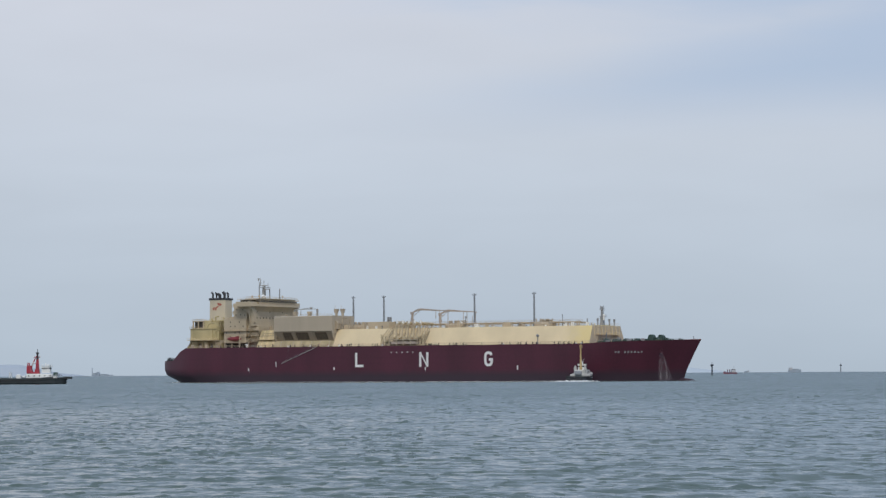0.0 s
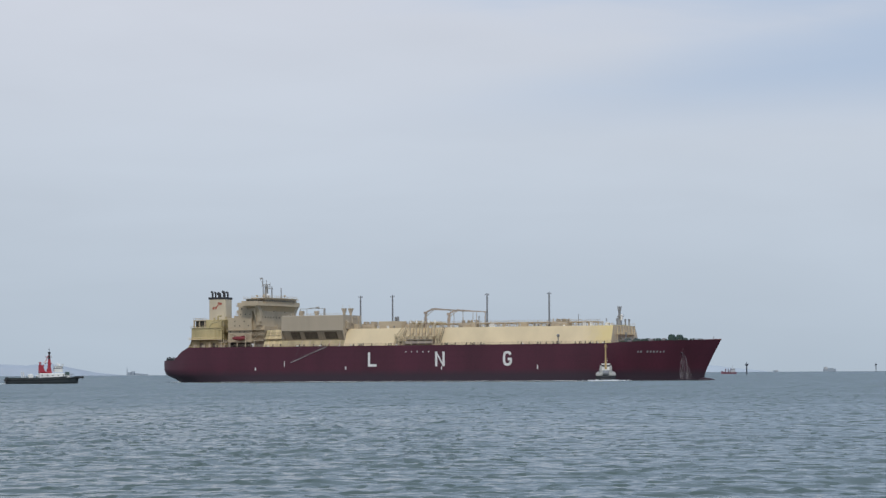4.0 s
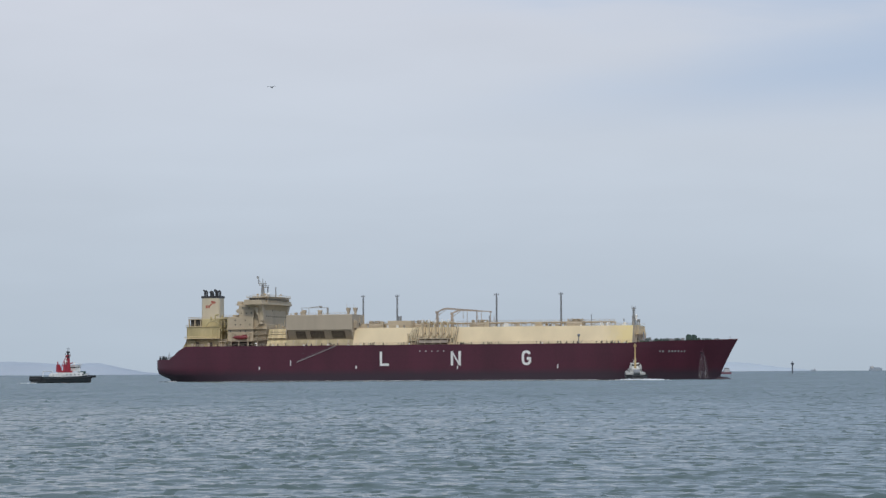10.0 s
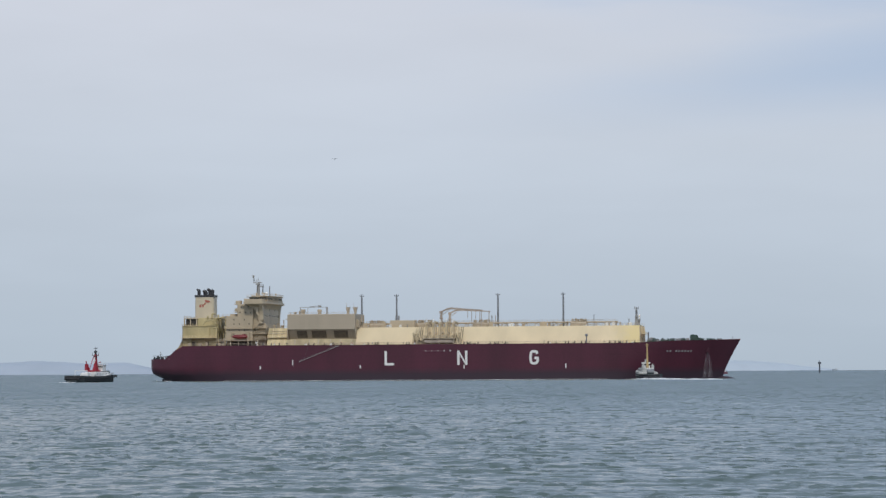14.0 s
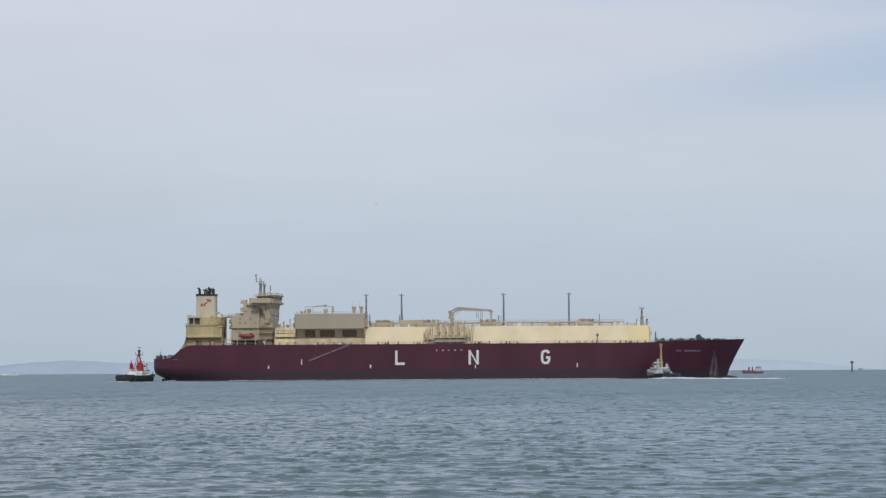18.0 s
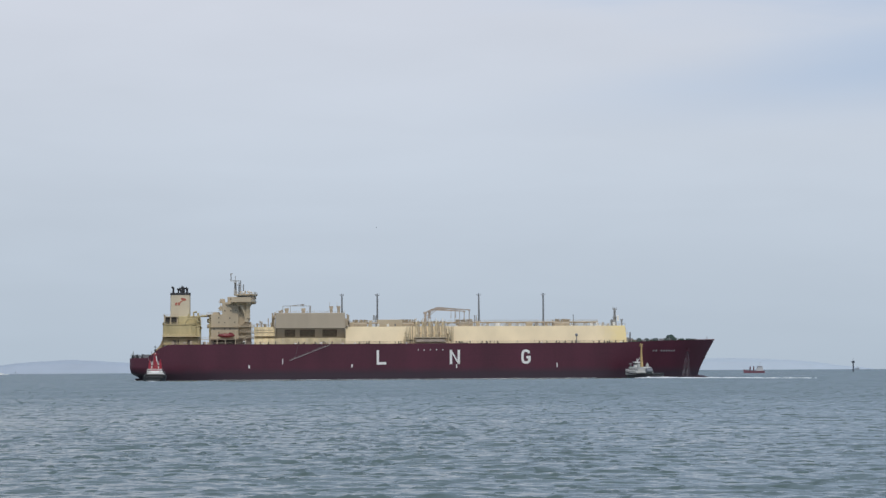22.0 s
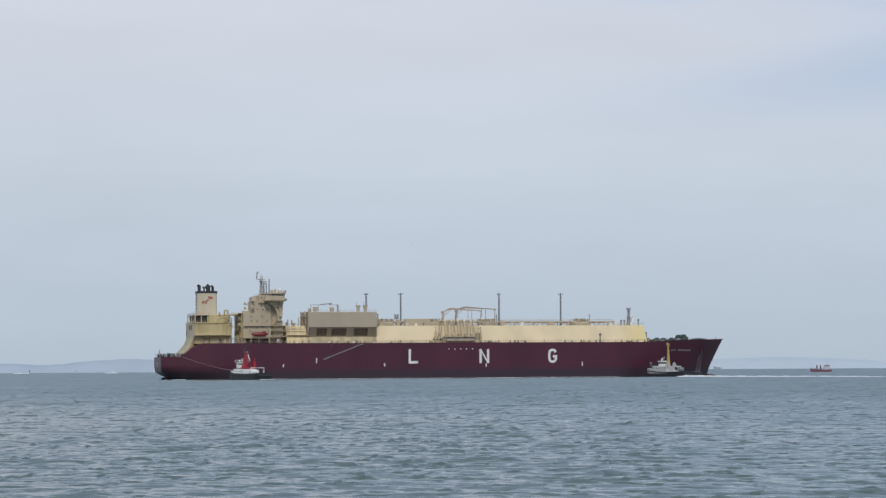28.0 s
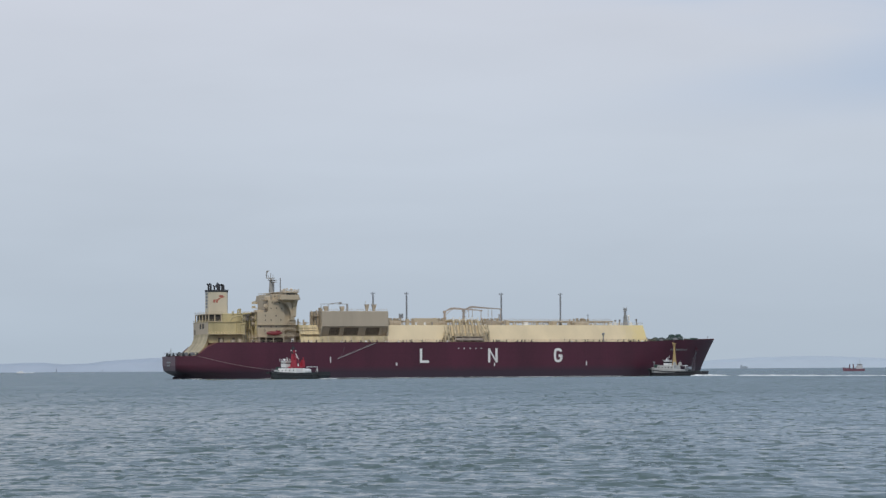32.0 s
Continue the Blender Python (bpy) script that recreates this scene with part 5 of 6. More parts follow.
    # two-winged red emblem and two small red blocks, as plain shapes
    for pts, m in ((((30.2, 40.6), (30.9, 41.0), (32.6, 40.6), (33.2, 39.9), (32.0, 39.4), (31.0, 39.6)), EMBLEM), (((29.4, 38.4), (30.4, 39.6), (31.2, 39.2), (30.0, 38.2)), EMBLEM),
                   (((27.4, 37.2), (27.6, 38.6), (28.6, 38.7), (28.5, 37.2)), EMBLEM), (((28.9, 37.2), (28.9, 38.7), (29.8, 38.6), (29.9, 37.2)), EMBLEM)):
        part("funnel_emblem", Shape().prism([(a - 1.0, b) for a, b in pts], -1.97, -1.86), m, f, "red emblem shape")
    for z in (34.6, 36.2, 37.8, 39.4, 41.0):
        part("funnel_louvre", Shape().box(24.0, 24.25, 0.4, 3.2, z, z + 0.9), MASTG, f)
    # mooring gear on the low stern deck
    for x, y in ((7.0, -11), (9.6, -13.5), (12.6, -15.5), (6.6, 9), (8.6, 0)):
        part("bollard", Shape().rod((x, y, 11.2), (x, y, 12.2), 0.35).rod((x + 1.1, y, 11.2), (x + 1.1, y, 12.2), 0.35).box(x - 0.4, x + 1.5, y - 0.5, y + 0.5, 11.2, 11.4), MASTG, ship, "pair of mooring bollards")
    for x, y in ((11.4, -6), (12.0, 6), (13.4, -11.5)):
        part("winch", Shape().rod((x, y - 1.5, 12.0), (x, y + 1.5, 12.0), 0.55, n=12).box(x - 0.6, x + 0.6, y - 2.0, y - 1.6, 11.1, 12.6).box(x - 0.6, x + 0.6, y + 1.6, y + 2.0, 11.1, 12.6), MASTG, ship, "grey mooring winch")
    part("stern_rail", Shape().rail([(14, -18.6, 11.4), (8, -15.4, 11.4), (5, -12, 11.4), (5, 12, 11.4), (8, 15.4, 11.4), (14, 18.6, 11.4)], 1.1, 0.03, 2.6), MASTG, ship)
    part("stern_post", Shape().rod((5.6, 0, 11.4), (5.6, 0, 14.6), 0.12).box(5.2, 6.0, -0.6, 0.6, 13.2, 13.5), STEEL, ship)
    for x, y, hh, w in ((6.0, -13.0, 1.5, 0.5), (8.4, -14.8, 1.9, 0.7), (10.8, -16.6, 1.4, 0.5), (14.6, -17.6, 1.7, 0.8), (5.6, -6.0, 1.7, 0.6), (5.8, 3.4, 1.4, 0.5), (6.4, 11.0, 1.8, 0.6), (10.2, 1.5, 2.1, 0.9)):
        part("stern_fairlead", Shape().chamfered(x - w, x + w, y - w, y + w, 10.7, 10.7 + hh * 0.55, 0.1).rod((x, y, 10.7 + hh * 0.5), (x, y, 10.7 + hh), w * 0.55, w * 0.7, 10), HULLGREEN, ship, "dark mooring fairlead on the stern deck")
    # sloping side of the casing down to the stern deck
    part("stern_ramp", Shape().loft([[(x, -s, z), (x, q, z), (x, q, 10.6), (x, -s, 10.6)] for x, z, s, q in ((13.6, 11.0, 17.6, 15.6), (16.8, 13.8, 17.0, 15.0), (19.4, 17.0, 15.6, 14.0), (20.6, 20.0, 14.4, 13.4), (20.9, 22.0, 14.0, 12.8))]), APRON, ship, "sloping mottled beige stair casing")


def build_deck_edge(ship):
    """Rails, fairleads and bollards along the sides; mooring gear on the forecastle; anchor wash."""
    rng = random.Random(9)
    for y in (-23.7, 23.7):
        part("side_rail", Shape().rail([(25, y * 0.96, 17.2), (38, y, 17.3), (145, y, 17.3)], 1.1, 0.05, 2.4).rail([(162, y, 17.3), (240, y, 17.3), (256, y * 0.965, 17.6)], 1.1, 0.05, 2.4), PIPE, ship, "steel rail along the deck edge")
    first = None
    for x in (41, 46, 61, 69, 73, 88, 96, 104.4, 118, 121.6, 122.6, 128, 137.4, 138.6, 166, 167.6, 169, 173, 179, 181.2, 183, 186.6, 207.6, 216.2, 217.6, 220.6, 224, 226, 237.6, 240.4, 243, 246, 250):
        s = Shape().rod((0, 0, 0), (0, 0, 0.95), 0.27).rod((0, 0, 0.95), (0, 0, 1.1), 0.36).box(-0.5, 0.5, -0.4, 0.4, 0, 0.15)
        if first is None:
            first = part("deck_bollard", s, DARK, ship, "black mooring post")
            first.location = (x, -23.1, 17.25)
        else:
            again(first, x=x - 41)
    # scattered small fittings along the deck edge
    for _ in range(70):
        x = rng.choice((rng.uniform(64, 144), rng.uniform(163, 252)))
        kind, w, h = rng.random(), rng.uniform(0.12, 0.3), rng.uniform(0.5, 1.5)
        y, z = -rng.uniform(21.6, 23.4) * lerp(x, [240, 252], [1, 0.97]), 17.2
        if kind < 0.45:
            part("mushroom_vent", Shape().rod((x, y, z), (x, y, z + h * 0.7), w * 0.7, n=6).rod((x, y, z + h * 0.6), (x, y, z + h), w * 1.3, w, 8), rng.choice((PIPE, MASTG, DARK)), ship, "small deck vent")
        elif kind < 0.75:
            part("deck_box", Shape().chamfered(x - w * 2, x + w * 2, y - w, y + w, z, z + h * 0.6, 0.04), rng.choice((PIPE, WHITE, OLIVE)), ship, "small box on deck")
        else:
            part("hydrant", Shape().path([(x, y, z), (x, y, z + h), (x + 0.35, y, z + h)], 0.08, 6), rng.choice((RED, PIPE, DARK)), ship, "pipe stand on deck")
    # small gear crowding the trunk top
    for _ in range(60):
        x, y = rng.uniform(113, 250), rng.uniform(-14.6, 8)
        w, h = rng.uniform(0.15, 0.5), rng.uniform(0.5, 2.0)
        if rng.random() < 0.5:
            part("trunk_fitting", Shape().rod((x, y, 25.9), (x, y, 26 + h), w * 0.6, n=6).rod((x, y, 26 + h * 0.7), (x, y, 26 + h), w, n=8), rng.choice((PIPE, BEIGE, MASTG)), ship, "vent or valve on the trunk top")
        else:
            part("trunk_box", Shape().chamfered(x - w * 1.5, x + w * 1.5, y - w, y + w, 25.9, 26 + h * 0.7, 0.05), rng.choice((BEIGE, BOXGREY, WHITE)), ship, "small box on the trunk top")
    box("deck_locker", (60.6, 61.6, -22.6, -21.6, 17.2, 19.0), WHITE, ship, "white deck locker", 0.05)
    part("hose_davit", Shape().rod((226.4, -22.6, 17.3), (226.4, -22.6, 20.6), 0.25).ball((226.4, -22.6, 21.2), 0.75), MASTG, ship, "dark round-headed deck post")
    # forecastle gear, green
    for x, y, k in ((259, -15, 1.0), (263, -14, 0.9), (268, -12.5, 1.0), (273, -11, 1.0), (259, 9, 1.0), (270, 7, 1)):
        w = part("mooring_winch", Shape().rod((x, y - 1.7, 18.9), (x, y + 1.7, 18.9), 0.7 * k, n=12).box(x - 0.9, x + 0.9, y - 2.2, y - 1.8, 17.8, 19.2).box(x - 0.9, x + 0.9, y + 1.8, y + 2.2, 17.8, 19.0).box(x - 1.4, x + 1.4, y - 2.4, y + 2.4, 17.7, 18.1), GREEN, ship, "green mooring winch")
    for x, y in ((277.2, -4.2), (278.0, 5.2)):
        part("windlass", Shape().rod((x, y - 1.6, 20.0), (x, y + 1.6, 20.0), 1.4, n=16).box(x - 1.2, x + 1.6, y - 2.4, y - 1.7, 18.3, 20.2).box(x - 1.2, x + 1.2, y + 1.7, y + 2.6, 18.3, 20.0).rod((x + 2.4, y, 19.2), (x + 2.4, y + 1.8, 19.2), 0.7), GREEN, ship, "large green anchor windlass")
    for x, y, a, b2, hh in ((256.6, -17, 2.2, 3, 1.3), (261, -18.6, 1.6, 1.4, 1.1), (265.4, -16.5, 2.6, 2.0, 0.9), (270.6, -14.6, 2.4, 1.6, 1.2), (258, 0, 3, 6, 1.5), (264, 3, 3.4, 5, 1.2), (275, -9.6, 1.6, 1.2, 1.6), (281.6, -6, 2.2, 2, 0.8), (256.2, -10, 1.2, 1.2, 2.6), (256.4, 4, 1.4, 1.4, 3.4)):
        box("deck_gear", (x - a / 2, x + a / 2, y - b2 / 2, y + b2 / 2, deck_z(x) - 0.1, deck_z(x) + hh * 0.75), STEEL if b2 < 1.7 else OLIVE, ship, "olive-green or grey deck gear", 0.12)
    part("trunk_door", Shape().box(252.1, 252.6, -6.6, -5.6, 17.5, 19.8), SHADE, ship)
    part("end_post", Shape().rod((255.6, -8.5, 17.4), (255.6, -8.5, 22.6), 0.35), MASTG, ship, "dark post before the trunk end")
    for x, y in ((266, -18.5), (284.6, -8), (286.5, -4), (281, -12), (272.6, -16.4), (289.4, 0)):
        part("roller_fairlead", Shape().rod((x, y, 18.2), (x, y, 19.3), 0.5).rod((x + 1.2, y + 0.3, 18.2), (x + 1.2, y + 0.3, 19.3), 0.5).box(x - 0.6, x + 1.8, y - 0.5, y + 0.8, 18.1, 18.5), GREEN, ship, "green roller fairlead")
    part("bow_rail", Shape().rail([(256, -22.7, 17.7), (265, -21, 18.1), (275, -17.6, 18.4)], 1.0, 0.05, 2).rail([(256, 22.7, 17.7), (265, 21, 18.1), (275, 17.6, 18.4), (285, 12.3, 18.6)], 1.0, 0.05, 2), STEEL, ship)
    part("bow_post", Shape().rod((296.6, 0, 18.6), (296.6, 0, 20.3), 0.14), STEEL, ship)
    # hawse pipe, stowed anchor and the wash water that runs down from it
    def side(x, z):
        line = [hull_point(u / 200, z, -1) for u in range(170, 201)]
        return lerp(x, [p[0] for p in line], [p[1] for p in line])
    y = side(284.6, 14.2)
    part("hawse_pipe", Shape().ball((284.6, y + 0.25, 14.2), 0.55, 12, 8, 1.5, 0.3, 0.7), HULL, ship, "bulging hawse pipe", smooth=True)
    part("anchor", Shape().rod((284.6, y - 0.3, 12.9), (284.6, y - 0.25, 14.4), 0.24).box(283.5, 285.7, y - 0.45, y - 0.05, 12.8, 13.25), HULL, ship, "stowed anchor painted maroon")
    # the falling water as thin sheets, one over another, that fan out down the side
    for k, (foot0, foot1, out) in enumerate(((281.8, 283.6, 0.12), (285.0, 287.4, 0.12), (282.4, 286.4, 0.18))):
        s = Shape()
        vs, fs, n = [], [], 14
        for i in range(n + 1):
            u = i / n
            z = 12.9 * (1 - u) + 0.15
            for foot in (foot0, foot1):
                x = 284.4 + (foot - 284.4) * u ** 0.6 + 0.12 * math.sin(7 * u + k + foot)
                vs.append((x, side(x, max(z, 0.3)) - out, z))
        for i in range(n):
            fs.append((2 * i, 2 * i + 1, 2 * i + 3, 2 * i + 2))
        s.add(vs, fs)
        tagged(part("wash_water", s, MIST, ship, "thin sheet of water falling from the hawse pipe"), kind="stuff")
    # gangway hung along the side
    lower, upper = Vector((83.4, -24.15, 9.1)), Vector((103.4, -24.15, 16.9))
    g = part("gangway", Shape().loft([[(p.x, p.y + a, p.z + b) for a, b in ((-0.16, -0.09), (0.12, -0.09), (0.12, 0.09), (-0.16, 0.09))] for p in (lower, upper)]), PALE, ship, "pale accommodation ladder slung along the side")
    part("gangway_rail", Shape().rod(lower + Vector((0, -0.15, 0.55)), upper + Vector((0, -0.15, 0.55)), 0.03), PALEMAST, g)
    for k in range(9):
        p = lower.lerp(upper, k / 8) + Vector((0, -0.15, 0))
        part("stanchion", Shape().rod(p, p + Vector((0, 0, 0.55)), 0.025, n=4), PALEMAST, g)
    part("davit_wire", Shape().rod(lower + Vector((2.0, 0, 0.1)), (88.0, -24.1, 17.3), 0.02, n=4), MASTG, g)


def build_ship():
    ship = thing("gas_carrier", "long maroon gas tanker with cream superstructure and white side letters", "ship")
    build_hull(ship)
    build_letters(ship)
    build_trunk(ship)
    build_vents(ship)
    build_topside(ship)
    build_manifold(ship)
    build_compressor_house(ship)
    build_house(ship)
    build_aft(ship)
    build_deck_edge(ship)
    return ship


carrier = build_ship()


# ---- tugs and small craft: origin at the waterline amidships, +x to the bow ----
def tug_hull(tug, length, beam, low, high, mat, shift=0.0):
    s = Shape()
    rings = []
    for u in (0, 0.03, 0.08, 0.2, 0.4, 0.6, 0.75, 0.86, 0.94, 0.98, 1.0):
        x = (u - 0.5) * length + shift
        b = beam / 2 * min(1.0, (0.55 + 6 * u) if u < 0.075 else 1.0) * (1 - max(0, (u - 0.7) / 0.3) ** 2.4 * 0.78)
        top = low + (high - low) * max(0, (u - 0.45) / 0.55) ** 1.6
        rake = 1.0 - 0.06 * (u > 0.8)
        rings.append([(x * rake, -b * 0.8, -1.2), (x, -b, 0.3), (x, -b, top), (x, b, top), (x, b, 0.3), (x * rake, b * 0.8, -1.2)])
    s.loft(rings)
    part("hull", s, mat, tug, "dark hull with rubber fendering")
    for side in (-1, 1):
        strip = [[(r[2][0], side * (r[3][1] + a), r[2][2] - 0.35 + c) for a, c in ((0.0, -0.3), (0.3, -0.2), (0.3, 0.2), (0.0, 0.3))] for r in rings]
        part("side_fender", Shape().loft(strip), RUBBER, tug, "black rubber fender strip")
    tip = rings[-1]
    part("bow_fender", Shape().rod((tip[2][0] + 0.2, tip[2][1], tip[2][2] - 0.5), (tip[2][0] + 0.2, -tip[2][1], tip[2][2] - 0.5), 0.75, n=10), RUBBER, tug, "thick rubber bow fender")
    part("stern_fender", Shape().rod((rings[0][2][0], rings[0][2][1], low - 0.4), (rings[0][2][0], -rings[0][2][1], low - 0.4), 0.45, n=8), RUBBER, tug, "rubber stern fender")
    return rings


def build_tug_red(name):
    tug = thing(name, "red and white tug with dark hull and tall red mast", "tug", "harbour tugs")
    tug_hull(tug, 34.0, 10.2, 1.9, 3.0, HULLGREEN, -3.4)
    part("push_fender", Shape().loft([[(x, -b, 2.1), (x, b, 2.1), (x, b, 3.1), (x, -b, 3.1)] for x, b in ((12.6, 3.2), (15.4, 2.4), (16.2, 1.2))]), RUBBER, tug, "overhanging rubber push fender")
    part("deck", Shape().box(-19, 9.5, -4.8, 4.8, 1.85, 1.98), GREEN, tug)
    for sgn in (-1, 1):
        part("bulwark", Shape().loft([[(x, sgn * b, 1.9), (x, sgn * b, t), (x, sgn * (b - 0.2), t), (x, sgn * (b - 0.2), 1.9)] for x, b, t in ((-19.2, 4.3, 2.7), (-14, 5.0, 2.6), (-8, 5.0, 2.5), (2, 5.0, 2.8), (8, 4.6, 3.2))]), HULLGREEN, tug)
    part("stern_bulwark", Shape().chamfered(-20.0, -19.3, -4.4, 4.4, 1.6, 2.9, 0.15).rod((-20.1, -4.0, 1.2), (-20.1, 4.0, 1.2), 0.45, n=8), RUBBER, tug, "black stern bulwark with a fender roll")
    d = part("deckhouse", Shape().chamfered(-4.8, 7.0, -3.3, 3.3, 1.9, 4.6, 0.3), WHITE, tug, "white deckhouse")
    for x in (-3.5, -1, 1.5, 4, 6.4):
        for sgn in (-1, 1):
            part("porthole", Shape().rod((x, sgn * 3.36, 3.6), (x, sgn * 3.28, 3.6), 0.28, n=8), GLASS, d)
    w = part("wheelhouse", Shape().loft([[(2.4 - q, -2.4 - q, z), (6.0 + q, -2.0 - q, z), (6.6 + q, 0, z), (6.0 + q, 2.0 + q, z), (2.4 - q, 2.4 + q, z)] for z, q in ((5.0, 0), (7.9, 0.02))]), WHITE, tug, "white wheelhouse")
    part("wheelhouse_windows", Shape().loft([[(2.4 - q, -2.4 - q, z), (6.0 + q, -2.0 - q, z), (6.6 + q, 0, z), (6.0 + q, 2.0 + q, z), (2.4 - q, 2.4 + q, z)] for z, q in ((6.75, 0.05), (7.25, 0.05))]), GLASS, w, "dark window band")
    for x, y in ((3.0, 2.5), (4.2, 2.4), (5.4, 2.26)):
        for sgn in (-1, 1):
            part("window_post", Shape().box(x - 0.14, x + 0.14, *sorted((sgn * y, sgn * (y - 0.12))), 6.5, 7.4), WHITE, w)
    part("wheelhouse_roof", Shape().box(2.2, 6.8, -2.5, 2.5, 7.9, 8.08).rail([(2.4, -2.4, 8.05), (6.6, -2.4, 8.05), (6.6, 2.4, 8.05)], 0.8, 0.05).rod((4.0, 0, 8), (4.0, 0, 9.6), 0.2).ball((4.8, 1.0, 8.6), 0.45), WHITE, w)
    for y in (-2.5, 2.5):
        part("funnel", Shape().loft([[(-4.6, y - 0.7, 5.0), (-2.0, y - 0.7, 5.0), (-2.0, y + 0.7, 5.0), (-4.6, y + 0.7, 5.0)], [(-4.6, y - 0.5, 8.4), (-3.2, y - 0.5, 8.4), (-3.2, y + 0.5, 8.4), (-4.6, y + 0.5, 8.4)]])
             .rod((-4.0, y, 8.4), (-4.2, y, 9.8), 0.26), RED, tug, "red funnel")
    part("red_casing", Shape().chamfered(-4.7, 1.2, -2.2, 2.2, 4.6, 5.5, 0.2).chamfered(-1.0, 1.0, -1.2, 1.2, 5.5, 6.8, 0.3), RED, tug, "red casing between funnels")
    m = part("mast", Shape().loft([[(0.1 + a * q, c * q, z) for a, c in ((-1, -1), (1, -1), (1, 1), (-1, 1))] for q, z in ((0.8, 6.6), (0.64, 9.4), (0.52, 11.4))])
             .path([(-3.4, 1.3, 5.4), (-2.2, 0.7, 9.4), (-0.3, 0.3, 13.0)], 0.17, 6).path([(-3.4, -1.3, 5.4), (-2.2, -0.7, 9.4), (-0.3, -0.3, 13.0)], 0.17, 6).path([(-2.3, 0, 9.2), (0, 0, 9.6)], 0.15, 5), RED, tug, "red tripod mast with raking legs")
    part("mast_top", Shape().loft([[(0.1 + a * q, c * q, z) for a, c in ((-1, -1), (1, -1), (1, 1), (-1, 1))] for q, z in ((0.52, 11.4), (0.44, 12.8), (0.24, 14.2))]).rod((0.1, 0, 14.0), (0.1, 0, 16.4), 0.1).box(-0.5, 0.7, -0.5, 0.5, 13.8, 14.7)
         .box(-0.2, 0.4, -0.9, 0.9, 15.7, 15.9).rod((0, -1.7, 12.5), (0, -1.7, 13.8), 0.1).rod((0, 1.7, 12.5), (0, 1.7, 13.8), 0.1), DARK, m, "black upper mast")
    part("mast_crossarm", Shape().box(-0.25, 0.25, -1.9, 1.9, 12.3, 12.55).box(-1.7, 1.3, -0.2, 0.2, 12.2, 12.45), DARKRED, m, "dark red crossarm")
    part("mast_lamp", Shape().ball((1.2, 0, 12.7), 0.32, 8, 5).ball((-1.6, 0, 12.6), 0.28, 8, 5).box(-1.9, -1.2, -0.9, -0.6, 9.4, 10.2), WHITE, m, "white lamp housing")
    part("mast_stripe", Shape().path([(-1.35, -0.4, 11.5), (-2.0, -0.62, 10.2), (-2.5, -0.9, 8.6)], 0.19, 5), WHITE, m, "white strip on the raking leg")
    part("fire_monitor", Shape().rod((-0.2, 0, 8.2), (-0.2, 0, 9.2), 0.25).rod((-0.2, -1.9, 8.8), (1.0, -2.2, 9.3), 0.22), RED, tug)
    part("tow_winch", Shape().rod((-8.6, -1.7, 3.2), (-8.6, 1.7, 3.2), 1.2, n=14).box(-9.6, -7.6, -2.2, -1.7, 1.9, 4.0).box(-9.6, -7.6, 1.7, 2.2, 1.9, 4.0), WHITE, tug, "white towing winch drum")
    part("tow_frame", Shape().path([(-12.4, -3.4, 1.9), (-12.4, -3.4, 5.2), (-12.4, 3.4, 5.2), (-12.4, 3.4, 1.9)], 0.18, 6).path([(-11, -3.4, 1.9), (-12.4, -3.4, 5.0)], 0.12, 5), WHITE, tug, "white tubular towing frame")
    part("bow_topsides", Shape().loft([[(x, -b, 1.7), (x, -b, t), (x, b, t), (x, b, 1.7)] for x, b, t in ((1.0, 4.25, 2.6), (4, 4.1, 3.0), (6.5, 3.8, 3.4), (9.5, 3.1, 3.9))]), WHITE, tug, "white raised bow topsides")
    part("bow_winch", Shape().rod((8.6, -1.6, 4.4), (8.6, 1.6, 4.4), 0.8, n=12).box(7.8, 9.4, -2, -1.6, 3.0, 5.2).box(7.8, 9.4, 1.6, 2, 3.0, 5.2), GREEN, tug, "green bow winch")
    part("bow_rail", Shape().rail([(6, -4.4, 3.0), (11, -3.2, 3.3)], 1.0, 0.06, 1.5).rail([(6, 4.4, 3.0), (11, 3.2, 3.3)], 1.0, 0.06, 1.5), STEEL, tug)
    part("life_raft", Shape().rod((-6.4, -3.2, 3.2), (-5.2, -3.2, 3.2), 0.5, n=10), WHITE, tug)
    return tug


